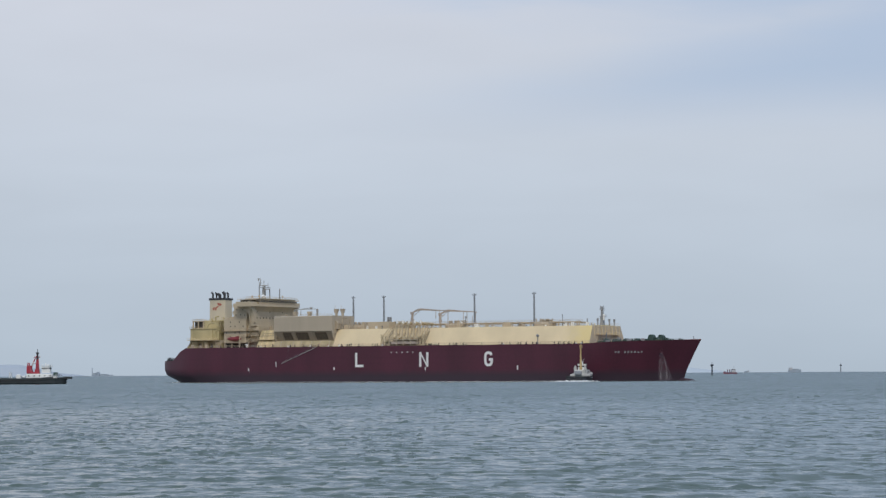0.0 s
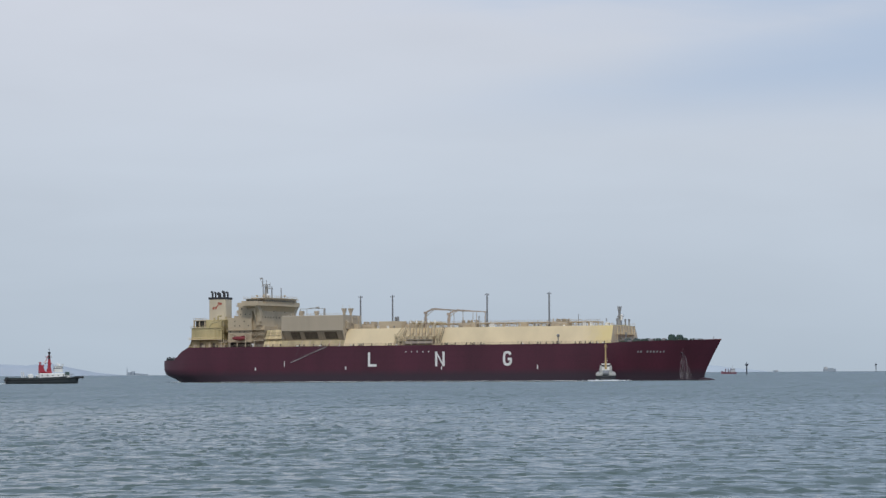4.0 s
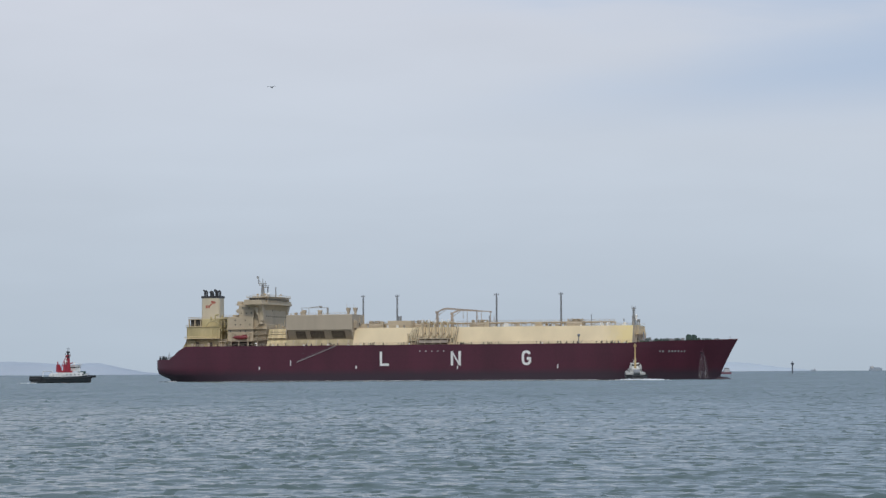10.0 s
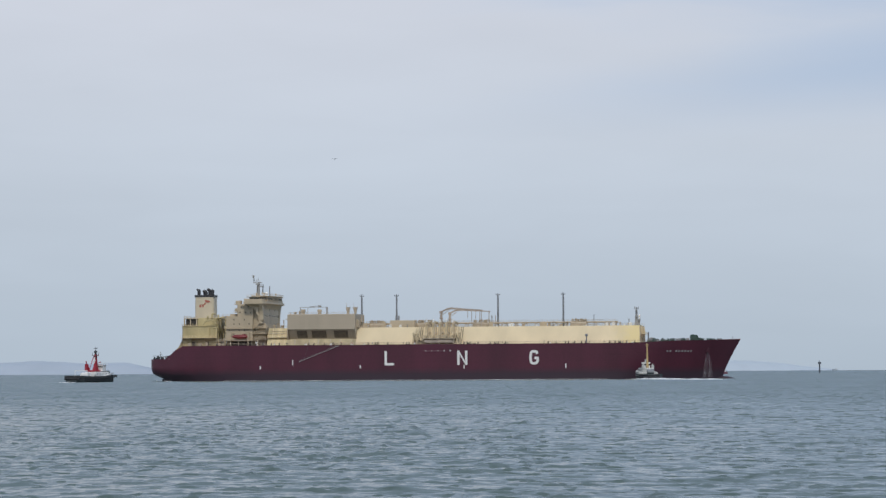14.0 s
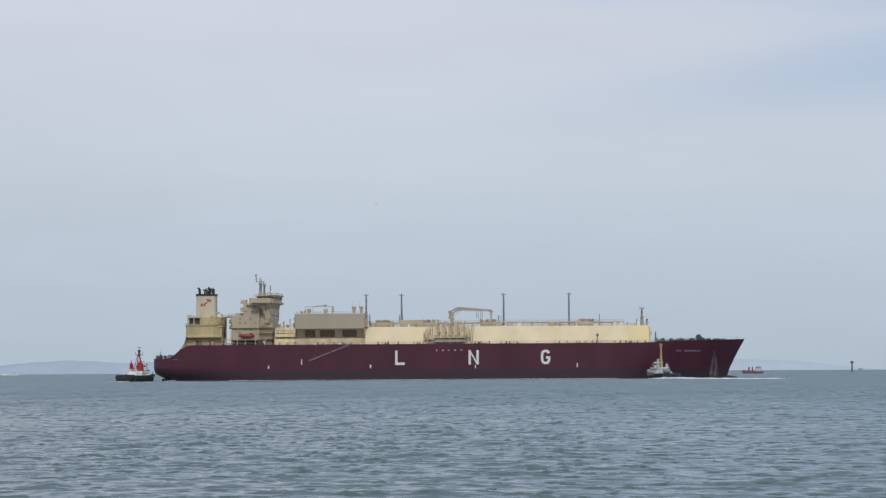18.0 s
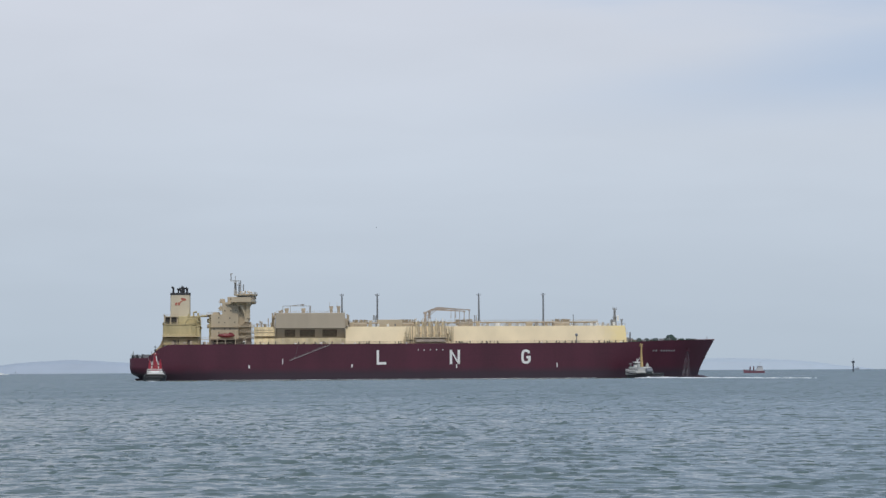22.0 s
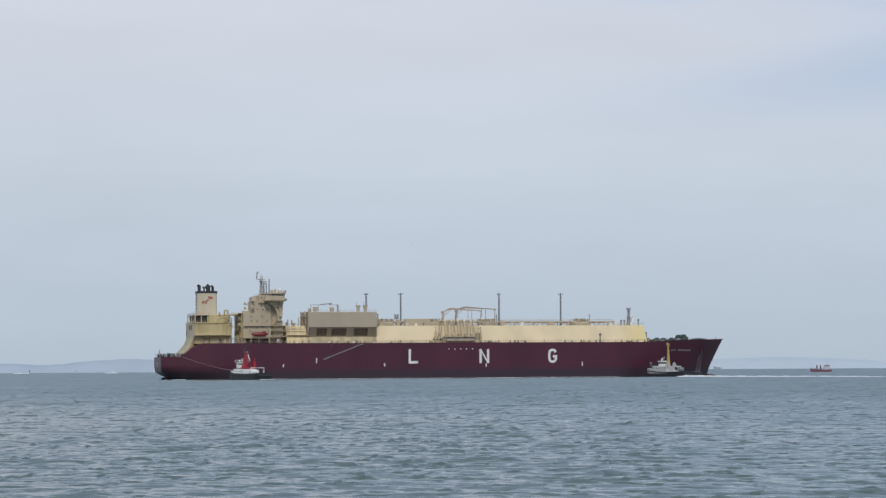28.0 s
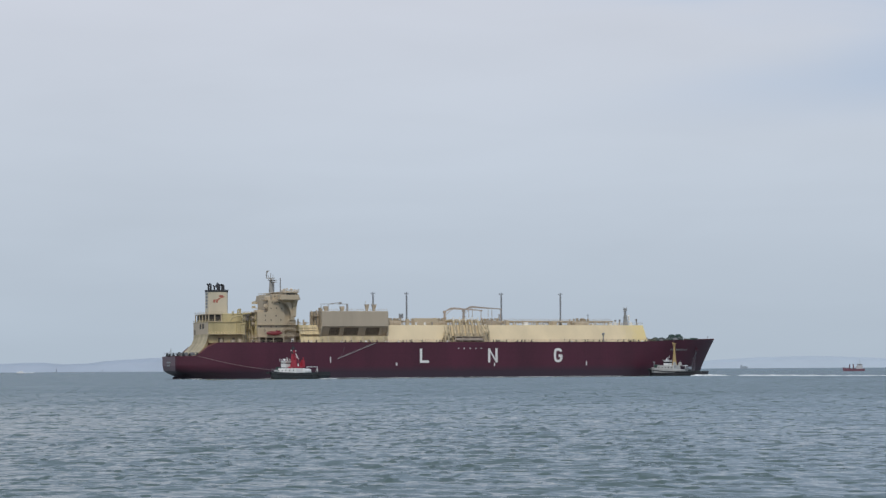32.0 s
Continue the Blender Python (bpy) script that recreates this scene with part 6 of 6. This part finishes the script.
def build_tug_white(name):
    tug = thing(name, "white harbour tug with a buff-yellow mast at the bow", "tug", "harbour tugs")
    tug_hull(tug, 35.0, 8.8, 2.0, 3.4, DARK, -3.6)
    part("deck", Shape().box(-19.5, 11, -4.0, 4.0, 1.95, 2.08), GREEN, tug)
    part("topsides", Shape().loft([[(x, -b, 1.3), (x, -b, t), (x, b, t), (x, b, 1.3)] for x, b, t in ((-5.5, 4.5, 2.7), (-3, 4.55, 3.0), (5, 4.5, 3.3), (8.0, 4.1, 3.6), (10.6, 3.3, 4.0))]), PALE, tug, "white bulwarked topsides")
    d = part("deckhouse", Shape().chamfered(-3.4, 7.5, -3.0, 3.0, 2.7, 5.0, 0.4), PALE, tug, "white deckhouse")
    for x in (-2.2, 0, 2.0, 4.0, 6.2):
        for sgn in (-1, 1):
            part("porthole", Shape().rod((x, sgn * 3.08, 4.0), (x, sgn * 2.98, 4.0), 0.3, n=8), GLASS, d)
    w = part("wheelhouse", Shape().loft([[(1.6 - q, -1.8 - q, z), (3.9 + q, -1.8 - q, z), (4.5 + q, 0, z), (3.9 + q, 1.8 + q, z), (1.6 - q, 1.8 + q, z)] for z, q in ((4.9, 0), (7.5, 0.1))]), WHITE, tug, "white wheelhouse")
    part("wheelhouse_windows", Shape().loft([[(1.6 - q, -1.8 - q, z), (3.9 + q, -1.8 - q, z), (4.5 + q, 0, z), (3.9 + q, 1.8 + q, z), (1.6 - q, 1.8 + q, z)] for z, q in ((6.2, 0.1), (6.9, 0.14))]), GLASS, w, "dark window band")
    part("wheelhouse_roof", Shape().loft([[(1.4, -2.1, z), (4.4, -2.1, z), (4.4, 2.1, z), (1.4, 2.1, z)] for z in (7.5, 7.68)]).ball((3.4, 0, 8.1), 0.5), WHITE, w)
    m = part("mast", Shape().loft([[(-1.6 + a * q, c * w2, z) for a, c in ((-1, -1), (1, -1), (1, 1), (-1, 1))] for q, w2, z in ((1.15, 0.55, 4.9), (0.72, 0.42, 7.8), (0.42, 0.30, 12.0), (0.30, 0.26, 15.2))]), YELLOW, tug, "tall square buff-yellow fire-fighting mast")
    part("mast_platform", Shape().box(-2.2, -0.9, -0.7, 0.7, 15.2, 15.4).rail([(-2.2, -0.7, 15.4), (-0.9, -0.7, 15.4), (-0.9, 0.7, 15.4)], 0.7, 0.04, 1.2), YELLOW, m)
    part("monitor", Shape().rod((-1.6, 0, 15.3), (-1.6, 0, 16.3), 0.25).rod((-1.6, 0, 16.1), (-0.4, 0, 16.6), 0.22).box(-2.1, -1.1, -0.5, 0.5, 15.7, 16.3), YELLOW, m)
    for y in (-2.3, 2.3):
        part("funnel", Shape().loft([[(-4.2, y - 0.6, 4.8), (-2.6, y - 0.6, 4.8), (-2.6, y + 0.6, 4.8), (-4.2, y + 0.6, 4.8)], [(-4.0, y - 0.5, 6.5), (-2.9, y - 0.5, 6.5), (-2.9, y + 0.5, 6.5), (-4.0, y + 0.5, 6.5)]])
             .rod((-3.4, y, 6.5), (-3.4, y, 7.0), 0.22), PALE, tug, "pale funnel")
    part("radar", Shape().rod((2.4, 0, 7.6), (2.4, 0, 9.2), 0.12).box(2.1, 2.7, -0.9, 0.9, 8.8, 9.0).rod((2.4, -0.8, 8.9), (2.4, -0.8, 10.0), 0.06), WHITE, tug)
    part("aft_post", Shape().rod((-8.6, 0, 2.0), (-8.6, 0, 5.0), 0.25).box(-9.0, -8.2, -1.8, 1.8, 4.6, 5.0), WHITE, tug, "white tow post")
    part("tow_winch", Shape().rod((-10.6, -1.5, 3.2), (-10.6, 1.5, 3.2), 1.1, n=12), MASTG, tug, "dark towing winch")
    part("bow_winch", Shape().rod((9.6, -1.6, 4.6), (9.6, 1.6, 4.6), 0.8, n=12), GREEN, tug)
    part("bow_post", Shape().rod((11.6, 0, 3.6), (11.6, 0, 7.0), 0.22, 0.18).box(11.3, 11.9, -0.7, 0.7, 6.4, 6.8), STEEL, tug, "grey bow post")
    return tug


def build_red_boat():
    t = thing("workboat", "small red workboat with a white wheelhouse and dark funnels", "boat")
    s = Shape()
    s.loft([[(x, -b * 0.8, -0.6), (x, -b, z), (x, b, z), (x, b * 0.8, -0.6)] for x, b, z in ((-8.8, 2.2, 1.7), (-7, 2.6, 1.6), (2, 2.7, 1.6), (6.4, 2.0, 2.1), (9.0, 0.2, 2.9))])
    part("hull", s, HAZERED, t, "red hull")
    part("house", Shape().chamfered(-7.4, -1.8, -2.0, 2.0, 1.6, 3.9, 0.2), HAZEWHITE, t)
    part("wheelhouse", Shape().chamfered(-7.0, -2.8, -1.7, 1.7, 3.9, 5.8, 0.2), HAZEWHITE, t, "white wheelhouse")
    part("windows", Shape().box(-6.8, -2.76, -1.74, 1.74, 4.7, 5.2), HAZEDARK, t)
    for x in (0.4, 3.4):
        part("funnel", Shape().rod((x, 0, 1.6), (x, 0, 5.4), 0.6, 0.5), HAZEMAROON, t, "dark red round stack")
    part("mast", Shape().rod((-5, 0, 6.2), (-5, 0, 9.2), 0.12).box(-5.1, -4.9, -0.9, 0.9, 8, 8.2), STEEL, t)
    part("rail", Shape().rail([(4.4, -2, 1.9), (7.8, -1, 2.4)], 0.9, 0.05, 1.2), STEEL, t)
    return t


def build_far_ship(name, length, h, label, mat, house):
    t = thing(name, label, "ship")
    part("hull", Shape().loft([[(x * length, -b, -0.5), (x * length, -b, z * h), (x * length, b, z * h), (x * length, b, -0.5)] for x, b, z in ((-0.5, 2.5, 0.5), (-0.4, 3, 0.45), (0.3, 3, 0.45), (0.5, 0.3, 0.62))]), mat, t)
    part("house", Shape().chamfered(-0.46 * length, -0.2 * length, -2.5, 2.5, 0.4 * h, h, 0.2), house, t, "hazy white deckhouse")
    part("mast", Shape().rod((-0.3 * length, 0, h), (-0.3 * length, 0, h * 1.4), 0.25), house, t)
    part("deck_cargo", Shape().box(-0.15 * length, 0.3 * length, -2.2, 2.2, 0.4 * h, 0.72 * h), mat, t)
    return t


def build_beacon(name, h, r):
    t = thing(name, "dark pile beacon with a topmark standing in the sea", "beacon", "channel beacons")
    part("pile", Shape().rod((0, 0, -3), (0, 0, h * 0.78), r, r * 0.8, 10), HAZEDARK, t, "dark steel pile")
    part("platform", Shape().rod((0, 0, h * 0.70), (0, 0, h * 0.80), r * 1.8, r * 2.4, 10).rod((0, 0, h * 0.80), (0, 0, h * 0.86), r * 2.4, r * 1.4, 10), HAZEDARK, t)
    part("lantern", Shape().rod((0, 0, h * 0.85), (0, 0, h), r * 0.35, r * 0.25, 8), HAZEDARK, t)
    return t


def build_hills():
    """Low hazy ranges along the far shore, as ridges with a rough outline."""
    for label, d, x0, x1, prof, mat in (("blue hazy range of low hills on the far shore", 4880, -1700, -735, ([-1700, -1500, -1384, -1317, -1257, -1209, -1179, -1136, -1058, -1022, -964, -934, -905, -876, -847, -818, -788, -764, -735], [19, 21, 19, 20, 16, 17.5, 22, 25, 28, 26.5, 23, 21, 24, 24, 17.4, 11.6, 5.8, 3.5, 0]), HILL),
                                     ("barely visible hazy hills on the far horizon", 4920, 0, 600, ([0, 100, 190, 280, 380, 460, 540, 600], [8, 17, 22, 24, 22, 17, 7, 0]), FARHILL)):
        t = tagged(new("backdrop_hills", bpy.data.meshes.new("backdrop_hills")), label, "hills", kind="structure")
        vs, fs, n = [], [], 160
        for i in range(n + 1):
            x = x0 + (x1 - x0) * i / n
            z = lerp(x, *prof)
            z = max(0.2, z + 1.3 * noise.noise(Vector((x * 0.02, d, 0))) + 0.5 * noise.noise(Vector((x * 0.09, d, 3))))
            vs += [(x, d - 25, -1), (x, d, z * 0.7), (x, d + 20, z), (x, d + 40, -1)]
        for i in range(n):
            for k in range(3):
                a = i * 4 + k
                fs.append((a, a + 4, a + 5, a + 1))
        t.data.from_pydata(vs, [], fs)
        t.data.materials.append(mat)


build_hills()

tug_red = build_tug_red("tugboat")
tug_white = build_tug_white("tugboat")
red_boat = build_red_boat()
tiny_boat = build_far_ship("coaster", 9, 3.4, "tiny hazy grey vessel on the horizon", HAZE, HAZEWHITE)
cargo = build_far_ship("cargo_ship", 25, 8.5, "hazy grey cargo ship on the horizon", HAZE, HAZEWHITE)
cargo.location = (694.3, 4700, 0)
cargo.rotation_euler = (0, 0, radians(8))
far_vessel = build_far_ship("cargo_ship", 15, 5.5, "hazy grey vessel on the horizon", HAZE, HAZE)
far_vessel.location = (150, 4700, 0)
b = build_beacon("channel_beacon", 12.0, 0.75)
b.location = (263.9, 2337, 0)
b = build_beacon("channel_beacon", 15.0, 0.8)
b.location = (668.4, 4000, 0)
b = build_beacon("channel_beacon", 5.5, 0.6)
b.location = (-1122.5, 4300, 0)
b = build_beacon("channel_beacon", 4.5, 0.5)
b.location = (-1108.8, 4600, 0)


def build_plant():
    t = thing("shore_plant", "hazy grey industrial plant with a chimney on the far shore", "buildings")
    part("chimney", Shape().rod((0, 0, 0), (0, 0, 17), 0.9, 0.7), HAZEPALE, t, "slim chimney")
    for x, w, h in ((5, 6, 6), (12, 6, 8), (20, 8, 4), (29, 8, 3.4), (38, 8, 2.2)):
        part("shed", Shape().chamfered(x - w / 2, x + w / 2, -4, 4, 0, h, 0.3), HAZEPALE, t)
    t.location = (-708.5, 4790, 0)


build_plant()


def build_wash(name, label, length, width, seed, tall=0.5, dense=9):
    """Broken white water: many low lumps, streaming back from the origin along -x."""
    rng = random.Random(seed)
    s = Shape()
    patches = [(rng.random() ** 1.4 * length, rng.uniform(0.6, 5.0), rng.uniform(0.3, 1.4)) for _ in range(max(3, int(length / 3.2)))]
    for _ in range(int(length * dense)):
        c, spread, size = rng.choice(patches)
        x = -min(abs(rng.gauss(c, spread)), length)
        u = -x / length
        w = width * (0.35 + 0.9 * u ** 0.6)
        y = rng.gauss(0, 0.4) * w
        r = rng.uniform(0.14, 0.62) * (1 - 0.45 * u) * size
        k = rng.uniform(1.5, 8.0)
        s.add([(x - k * r, y, 0.0), (x + k * r, y, 0.0), (x + rng.uniform(-1, 1) * r, y - r * 0.8, 0.0), (x, y + r * 0.8, 0.0), (x, y, 0.10 + tall * r * (1 - 0.6 * u))],
              [(0, 2, 4), (2, 1, 4), (1, 3, 4), (3, 0, 4)])
    ob = part(name, s, FOAM)
    return tagged(ob, label, "foam", kind="stuff")


wash_white = build_wash("propeller_wash", "white propeller wash boiling under the bow tug's stern", 12, 12, 1, 1.1, 60)
trail = [build_wash("wash_trail", "patch of white propeller wash drifting on the water", 28, 6, 11, 0.5, 30)]
trail += [copy_thing(trail[0], pose(0, 0, -0.3)) for _ in range(13)]
wash_red = build_wash("propeller_wash", "thin white wash behind the stern tug", 9, 5, 3, 0.3)
stern_wave = build_wash("stern_foam", "small broken foam under the carrier's stern", 11, 7, 7, 0.35, 12)
bow_wave = build_wash("side_foam", "thin broken foam along the carrier waterline", 190, 0.3, 5, 0.05)


def build_motor_boat(name, k):
    t = thing(name, "small white motor boat leaving a wake far off", "boat", "distant motor boats")
    part("hull", Shape().loft([[(x * k, -b, -0.3), (x * k, -b, z), (x * k, b, z), (x * k, b, -0.3)] for x, b, z in ((-5, 1.6, 1.0), (2, 1.7, 1.3), (6, 0.2, 2.0))]), WHITE, t)
    part("cabin", Shape().chamfered(-2.4 * k, 2.0 * k, -1.2, 1.2, 1.1, 2.8, 0.3), WHITE, t)
    part("windscreen", Shape().box(-1.8 * k, 2.02 * k, -1.22, 1.22, 1.9, 2.3), GLASS, t)
    s = Shape()
    rng = random.Random(len(name) + int(k * 10))
    for _ in range(130):
        x, r = -4.5 * k - rng.random() ** 1.4 * 16 * k, rng.uniform(0.3, 0.8)
        y = rng.gauss(0, 1.0)
        s.add([(x - 2 * r, y, 0), (x + 2 * r, y, 0), (x, y - r, 0), (x, y + r, 0), (x, y, r)], [(0, 2, 4), (2, 1, 4), (1, 3, 4), (3, 0, 4)])
    tagged(part("wake", s, FOAM, t, "white wake"), kind="stuff")
    return t


motor_a = build_motor_boat("motor_boat", 1.0)
motor_b = build_motor_boat("motor_boat", 0.7)


def build_bird():
    t = thing("seabird", "dark gull gliding far off against the sky", "bird")
    part("body", Shape().ball((0, 0, 0), 0.16, 8, 6, 2.4, 1, 1), MASTG, t, smooth=True)
    for sgn in (-1, 1):
        part("wing", Shape().loft([[(0.22, 0, 0.02), (-0.2, 0, 0.02), (-0.2, 0, -0.02), (0.22, 0, -0.02)], [(0.2, sgn * 0.42, 0.27), (-0.12, sgn * 0.42, 0.27), (-0.12, sgn * 0.42, 0.24), (0.2, sgn * 0.42, 0.24)],
                                   [(-0.05, sgn * 0.85, 0.2), (-0.14, sgn * 0.85, 0.2), (-0.14, sgn * 0.85, 0.18), (-0.05, sgn * 0.85, 0.18)]]), MASTG, t, "bent wing")
    part("tail", Shape().box(-0.6, -0.34, -0.1, 0.1, -0.02, 0.02), MASTG, t)
    return t


bird = build_bird()


PIECE = 3.0


def build_line():
    """The towing hawser in short rigid lengths, paid out from inside the stern."""
    t = thing("tow_line", "pale towing hawser from the stern deck to a tug", "rope")
    first = part("hawser", Shape().rod((-0.03, 0, 0), (PIECE + 0.03, 0, 0), 0.075, n=6), ROPE, t, "pale tight rope")
    return t, [first] + [again(first) for _ in range(17)]


tow_line, hawser = build_line()
FAIRLEAD = Vector((13.6, -19.4, 11.0))


def line_point(t, s):
    """The point s metres from the tug's end of the hawser."""
    m = ship_pose(t)
    lead, inner = m @ FAIRLEAD, m @ Vector((70.0, -8.0, 7.5))
    if t < 18.0:
        out = 0.0
        end = lead
    else:
        x, y = (float(np.interp(t, [r[0] for r in TUG_RED], [r[k] for r in TUG_RED])) for k in (1, 2))
        h = radians(lerp(t, *RED_HEAD))
        end = Vector((x + 14.5 * math.cos(h), y + 14.5 * math.sin(h), 3.8))
        out = (lead - end).length
    if out > 0 and s <= out:
        p = end.lerp(lead, s / out)
        return p - Vector((0, 0, 0.013 * out * math.sin(math.pi * s / out)))
    if t < 18.0:
        s += 3.0
    return lead + (inner - lead).normalized() * (s - out)


def piece_pose(t, k):
    a, b = line_point(t, k * PIECE), line_point(t, (k + 1) * PIECE)
    return Matrix.Translation(a) @ (b - a).to_track_quat("X", "Z").to_matrix().to_4x4()


# ---- what moves ----
TUG_RED = [(0, -190.7, 1115.0), (1, -193.8, 1116.1), (2, -197.0, 1117.2), (3, -199.6, 1118.3), (3.5, -201.1, 1118.9), (5.5, -206.5, 1121.1),
           (6, -207.8, 1121.7), (7, -210.7, 1122.8), (8, -213.4, 1123.9), (9, -215.2, 1125.0), (10, -216.5, 1125.0), (11, -217.0, 1125.0),
           (12, -217.3, 1125.0), (13, -217.2, 1125.0), (14, -216.3, 1125.0), (14.5, -216.0, 1125.0), (16.5, -212.9, 1125.0), (17, -212.2, 1125.0),
           (18, -210.8, 1125.0), (19, -209.5, 1125.0), (20, -207.3, 1122.5), (21, -205.8, 1120.0), (22, -202.2, 1117.5), (23, -199.3, 1115.0),
           (24, -196.8, 1112.5), (25, -194.2, 1110.0), (25.5, -192.1, 1108.9), (27.5, -185.9, 1104.6), (28, -184.7, 1103.6), (29, -181.9, 1101.4),
           (30, -179.6, 1099.3), (31, -176.9, 1097.1), (32, -173.4, 1095.0)]
RED_HEAD = ([0, 3, 6, 9, 13, 17, 19, 22, 25, 28, 30, 32], [2, 8, 34, 47, 65, 77, 84, 99, 109, 125, 136, 144])
BOW_X = ([0, 3, 6, 9, 13, 17, 20, 24, 28, 32], [249.8, 250.2, 252.2, 253.7, 255.4, 256.8, 257.3, 258.8, 261.0, 264.3])
WHITE_HEAD = ([0, 3, 7, 11, 13, 17, 20, 22, 25, 28, 29, 30, 32], [79, 86, 90, 92, 94.5, 104, 108.5, 112.5, 118, 131, 135.5, 138.5, 142])


def flat(x, y, h, z=0.0):
    return pose(x, y, z, 0, 0, h)


def white_place(t):
    """Place and heading of the bow tug: its mast on one line of sight with a point of the plating, its stem against the hull."""
    h = lerp(t, *WHITE_HEAD)
    p = ship_pose(t) @ Vector((lerp(t, *BOW_X), -24.0, 0))
    k = 1 - (10.5 + 8.5 * math.sin(radians(h))) / p.y
    return p.x * k, p.y * k, h


def white_stern(t, back):
    x, y, h = white_place(t)
    return flat(x - back * math.cos(radians(h)), y - back * math.sin(radians(h)), h, -0.3)


def motions():
    ts = [k * 0.5 for k in range(65)]
    walk(carrier, [(t, ship_pose(t)) for t in ts])
    walk(tug_red, [(t, flat(x, y, lerp(t, *RED_HEAD))) for t, x, y in TUG_RED])
    rows, wash = [], []
    for t in ts[::2]:
        x, y, h = white_place(t)
        rows.append((t, flat(x, y, h)))
        wash.append((t, white_stern(t, 18.0)))
    walk(tug_white, rows)
    walk(wash_white, wash)
    # patches of foam rise under the bow tug's stern, one after another, and drift off with the jet
    for k, patch in enumerate(trail):
        t0 = 8.5 + 1.65 * k
        a = radians(white_place(t0)[2])
        rows = []
        for t in [q for q in ts[::2] if q < t0] + [t0] + [q for q in ts[::2] if q > t0]:
            if t <= t0:
                m = white_stern(t, 12.0)
                m.translation.z = -3.0
            else:
                age = t - t0
                d = 20.0 + 60.0 * (1 - math.exp(-age / 9.0))
                x, y, h = white_place(t0)
                m = flat(x - d * math.cos(a) + 3.1 * age, y - d * math.sin(a), h, -0.3 - 0.015 * age)
            rows.append((t, m))
        walk(patch, rows)
    walk(wash_red, [(t, flat(x - 19 * math.cos(radians(lerp(t, *RED_HEAD))), y - 19 * math.sin(radians(lerp(t, *RED_HEAD))), lerp(t, *RED_HEAD), -0.3)) for t, x, y in TUG_RED])
    walk(stern_wave, [(t, ship_pose(t) @ pose(17, -13, -0.33)) for t in ts[::2]])
    walk(bow_wave, [(t, ship_pose(t) @ pose(235, -24.4, -0.33)) for t in ts[::2]])
    for k, piece in enumerate(hawser):
        walk(piece, [(t, piece_pose(t, k)) for t in (0, 5, 10, 15, 17.9, 18.5, 19, 20, 21, 22, 23, 24, 25, 26, 27, 28, 29, 30, 31, 32)])
    walk(red_boat, [(t, flat(x, y, h)) for t, x, y, h in ((0, 349.4, 2900, 200), (3, 295.3, 2700, 200), (6, 244.3, 2500, 196), (9, 202.7, 2300, 192), (11, 173.0, 2205, 188), (13, 152.0, 2130, 185), (14.5, 147.2, 2090, 182), (16.5, 148.6, 2055, 180),
                                                        (17, 147.3, 2050, 180), (19, 146.6, 2040, 180), (21, 145.6, 2030, 180), (23, 146.3, 2030, 180), (25, 148.0, 2030, 180),
                                                        (28, 151.2, 2020, 180), (30, 153.3, 2010, 180), (32, 154.5, 2000, 180))])
    walk(motor_a, [(t, flat(x, 3600, 180)) for t, x in ((0, -809.1), (12, -861.2), (19, -886), (23, -906), (25.5, -929), (27.5, -954), (29.5, -977), (31.5, -992), (32, -996))])
    walk(motor_b, [(t, flat(x, 3600, 0)) for t, x in ((0, -1271.4), (12, -1070.4), (19, -950), (23, -873), (27.5, -814), (29, -791.3), (30, -776), (32, -744.8))])
    walk(tiny_boat, [(t, flat(x, 4300, 180)) for t, x in ((0, 547.8), (6, 532.5), (13, 514.9), (19, 498.5), (23, 489.2), (32, 466))])
    walk(bird, [(t, pose(x, y, z, 0, 0, 80)) for t, x, y, z in ((0, 10.6, 200.0, 56.3), (4, -4.9, 260.0, 58.0), (7.3, -27.3, 340.0, 56.6), (8, -34.0, 365.0, 56.8),
                                                                (8.5, -37.7, 380.0, 56.4), (9, -41.4, 400.0, 56.8), (10, -46.5, 440.0, 57.5), (11, -50.3, 490.0, 59.1), (12, -52.1, 540.0, 60.2), (13, -55.6, 600.0, 61.9),
                                                                (14, -59.6, 660.0, 63.6), (19, -85.6, 1000.0, 71.2), (25, -144.1, 1600.0, 93.8), (32, -251.3, 2400.0, 120.1))])
    walk(water, [(0, pose(0, 0, -0.3)), (32, pose(3, -26, -0.3))])


motions()
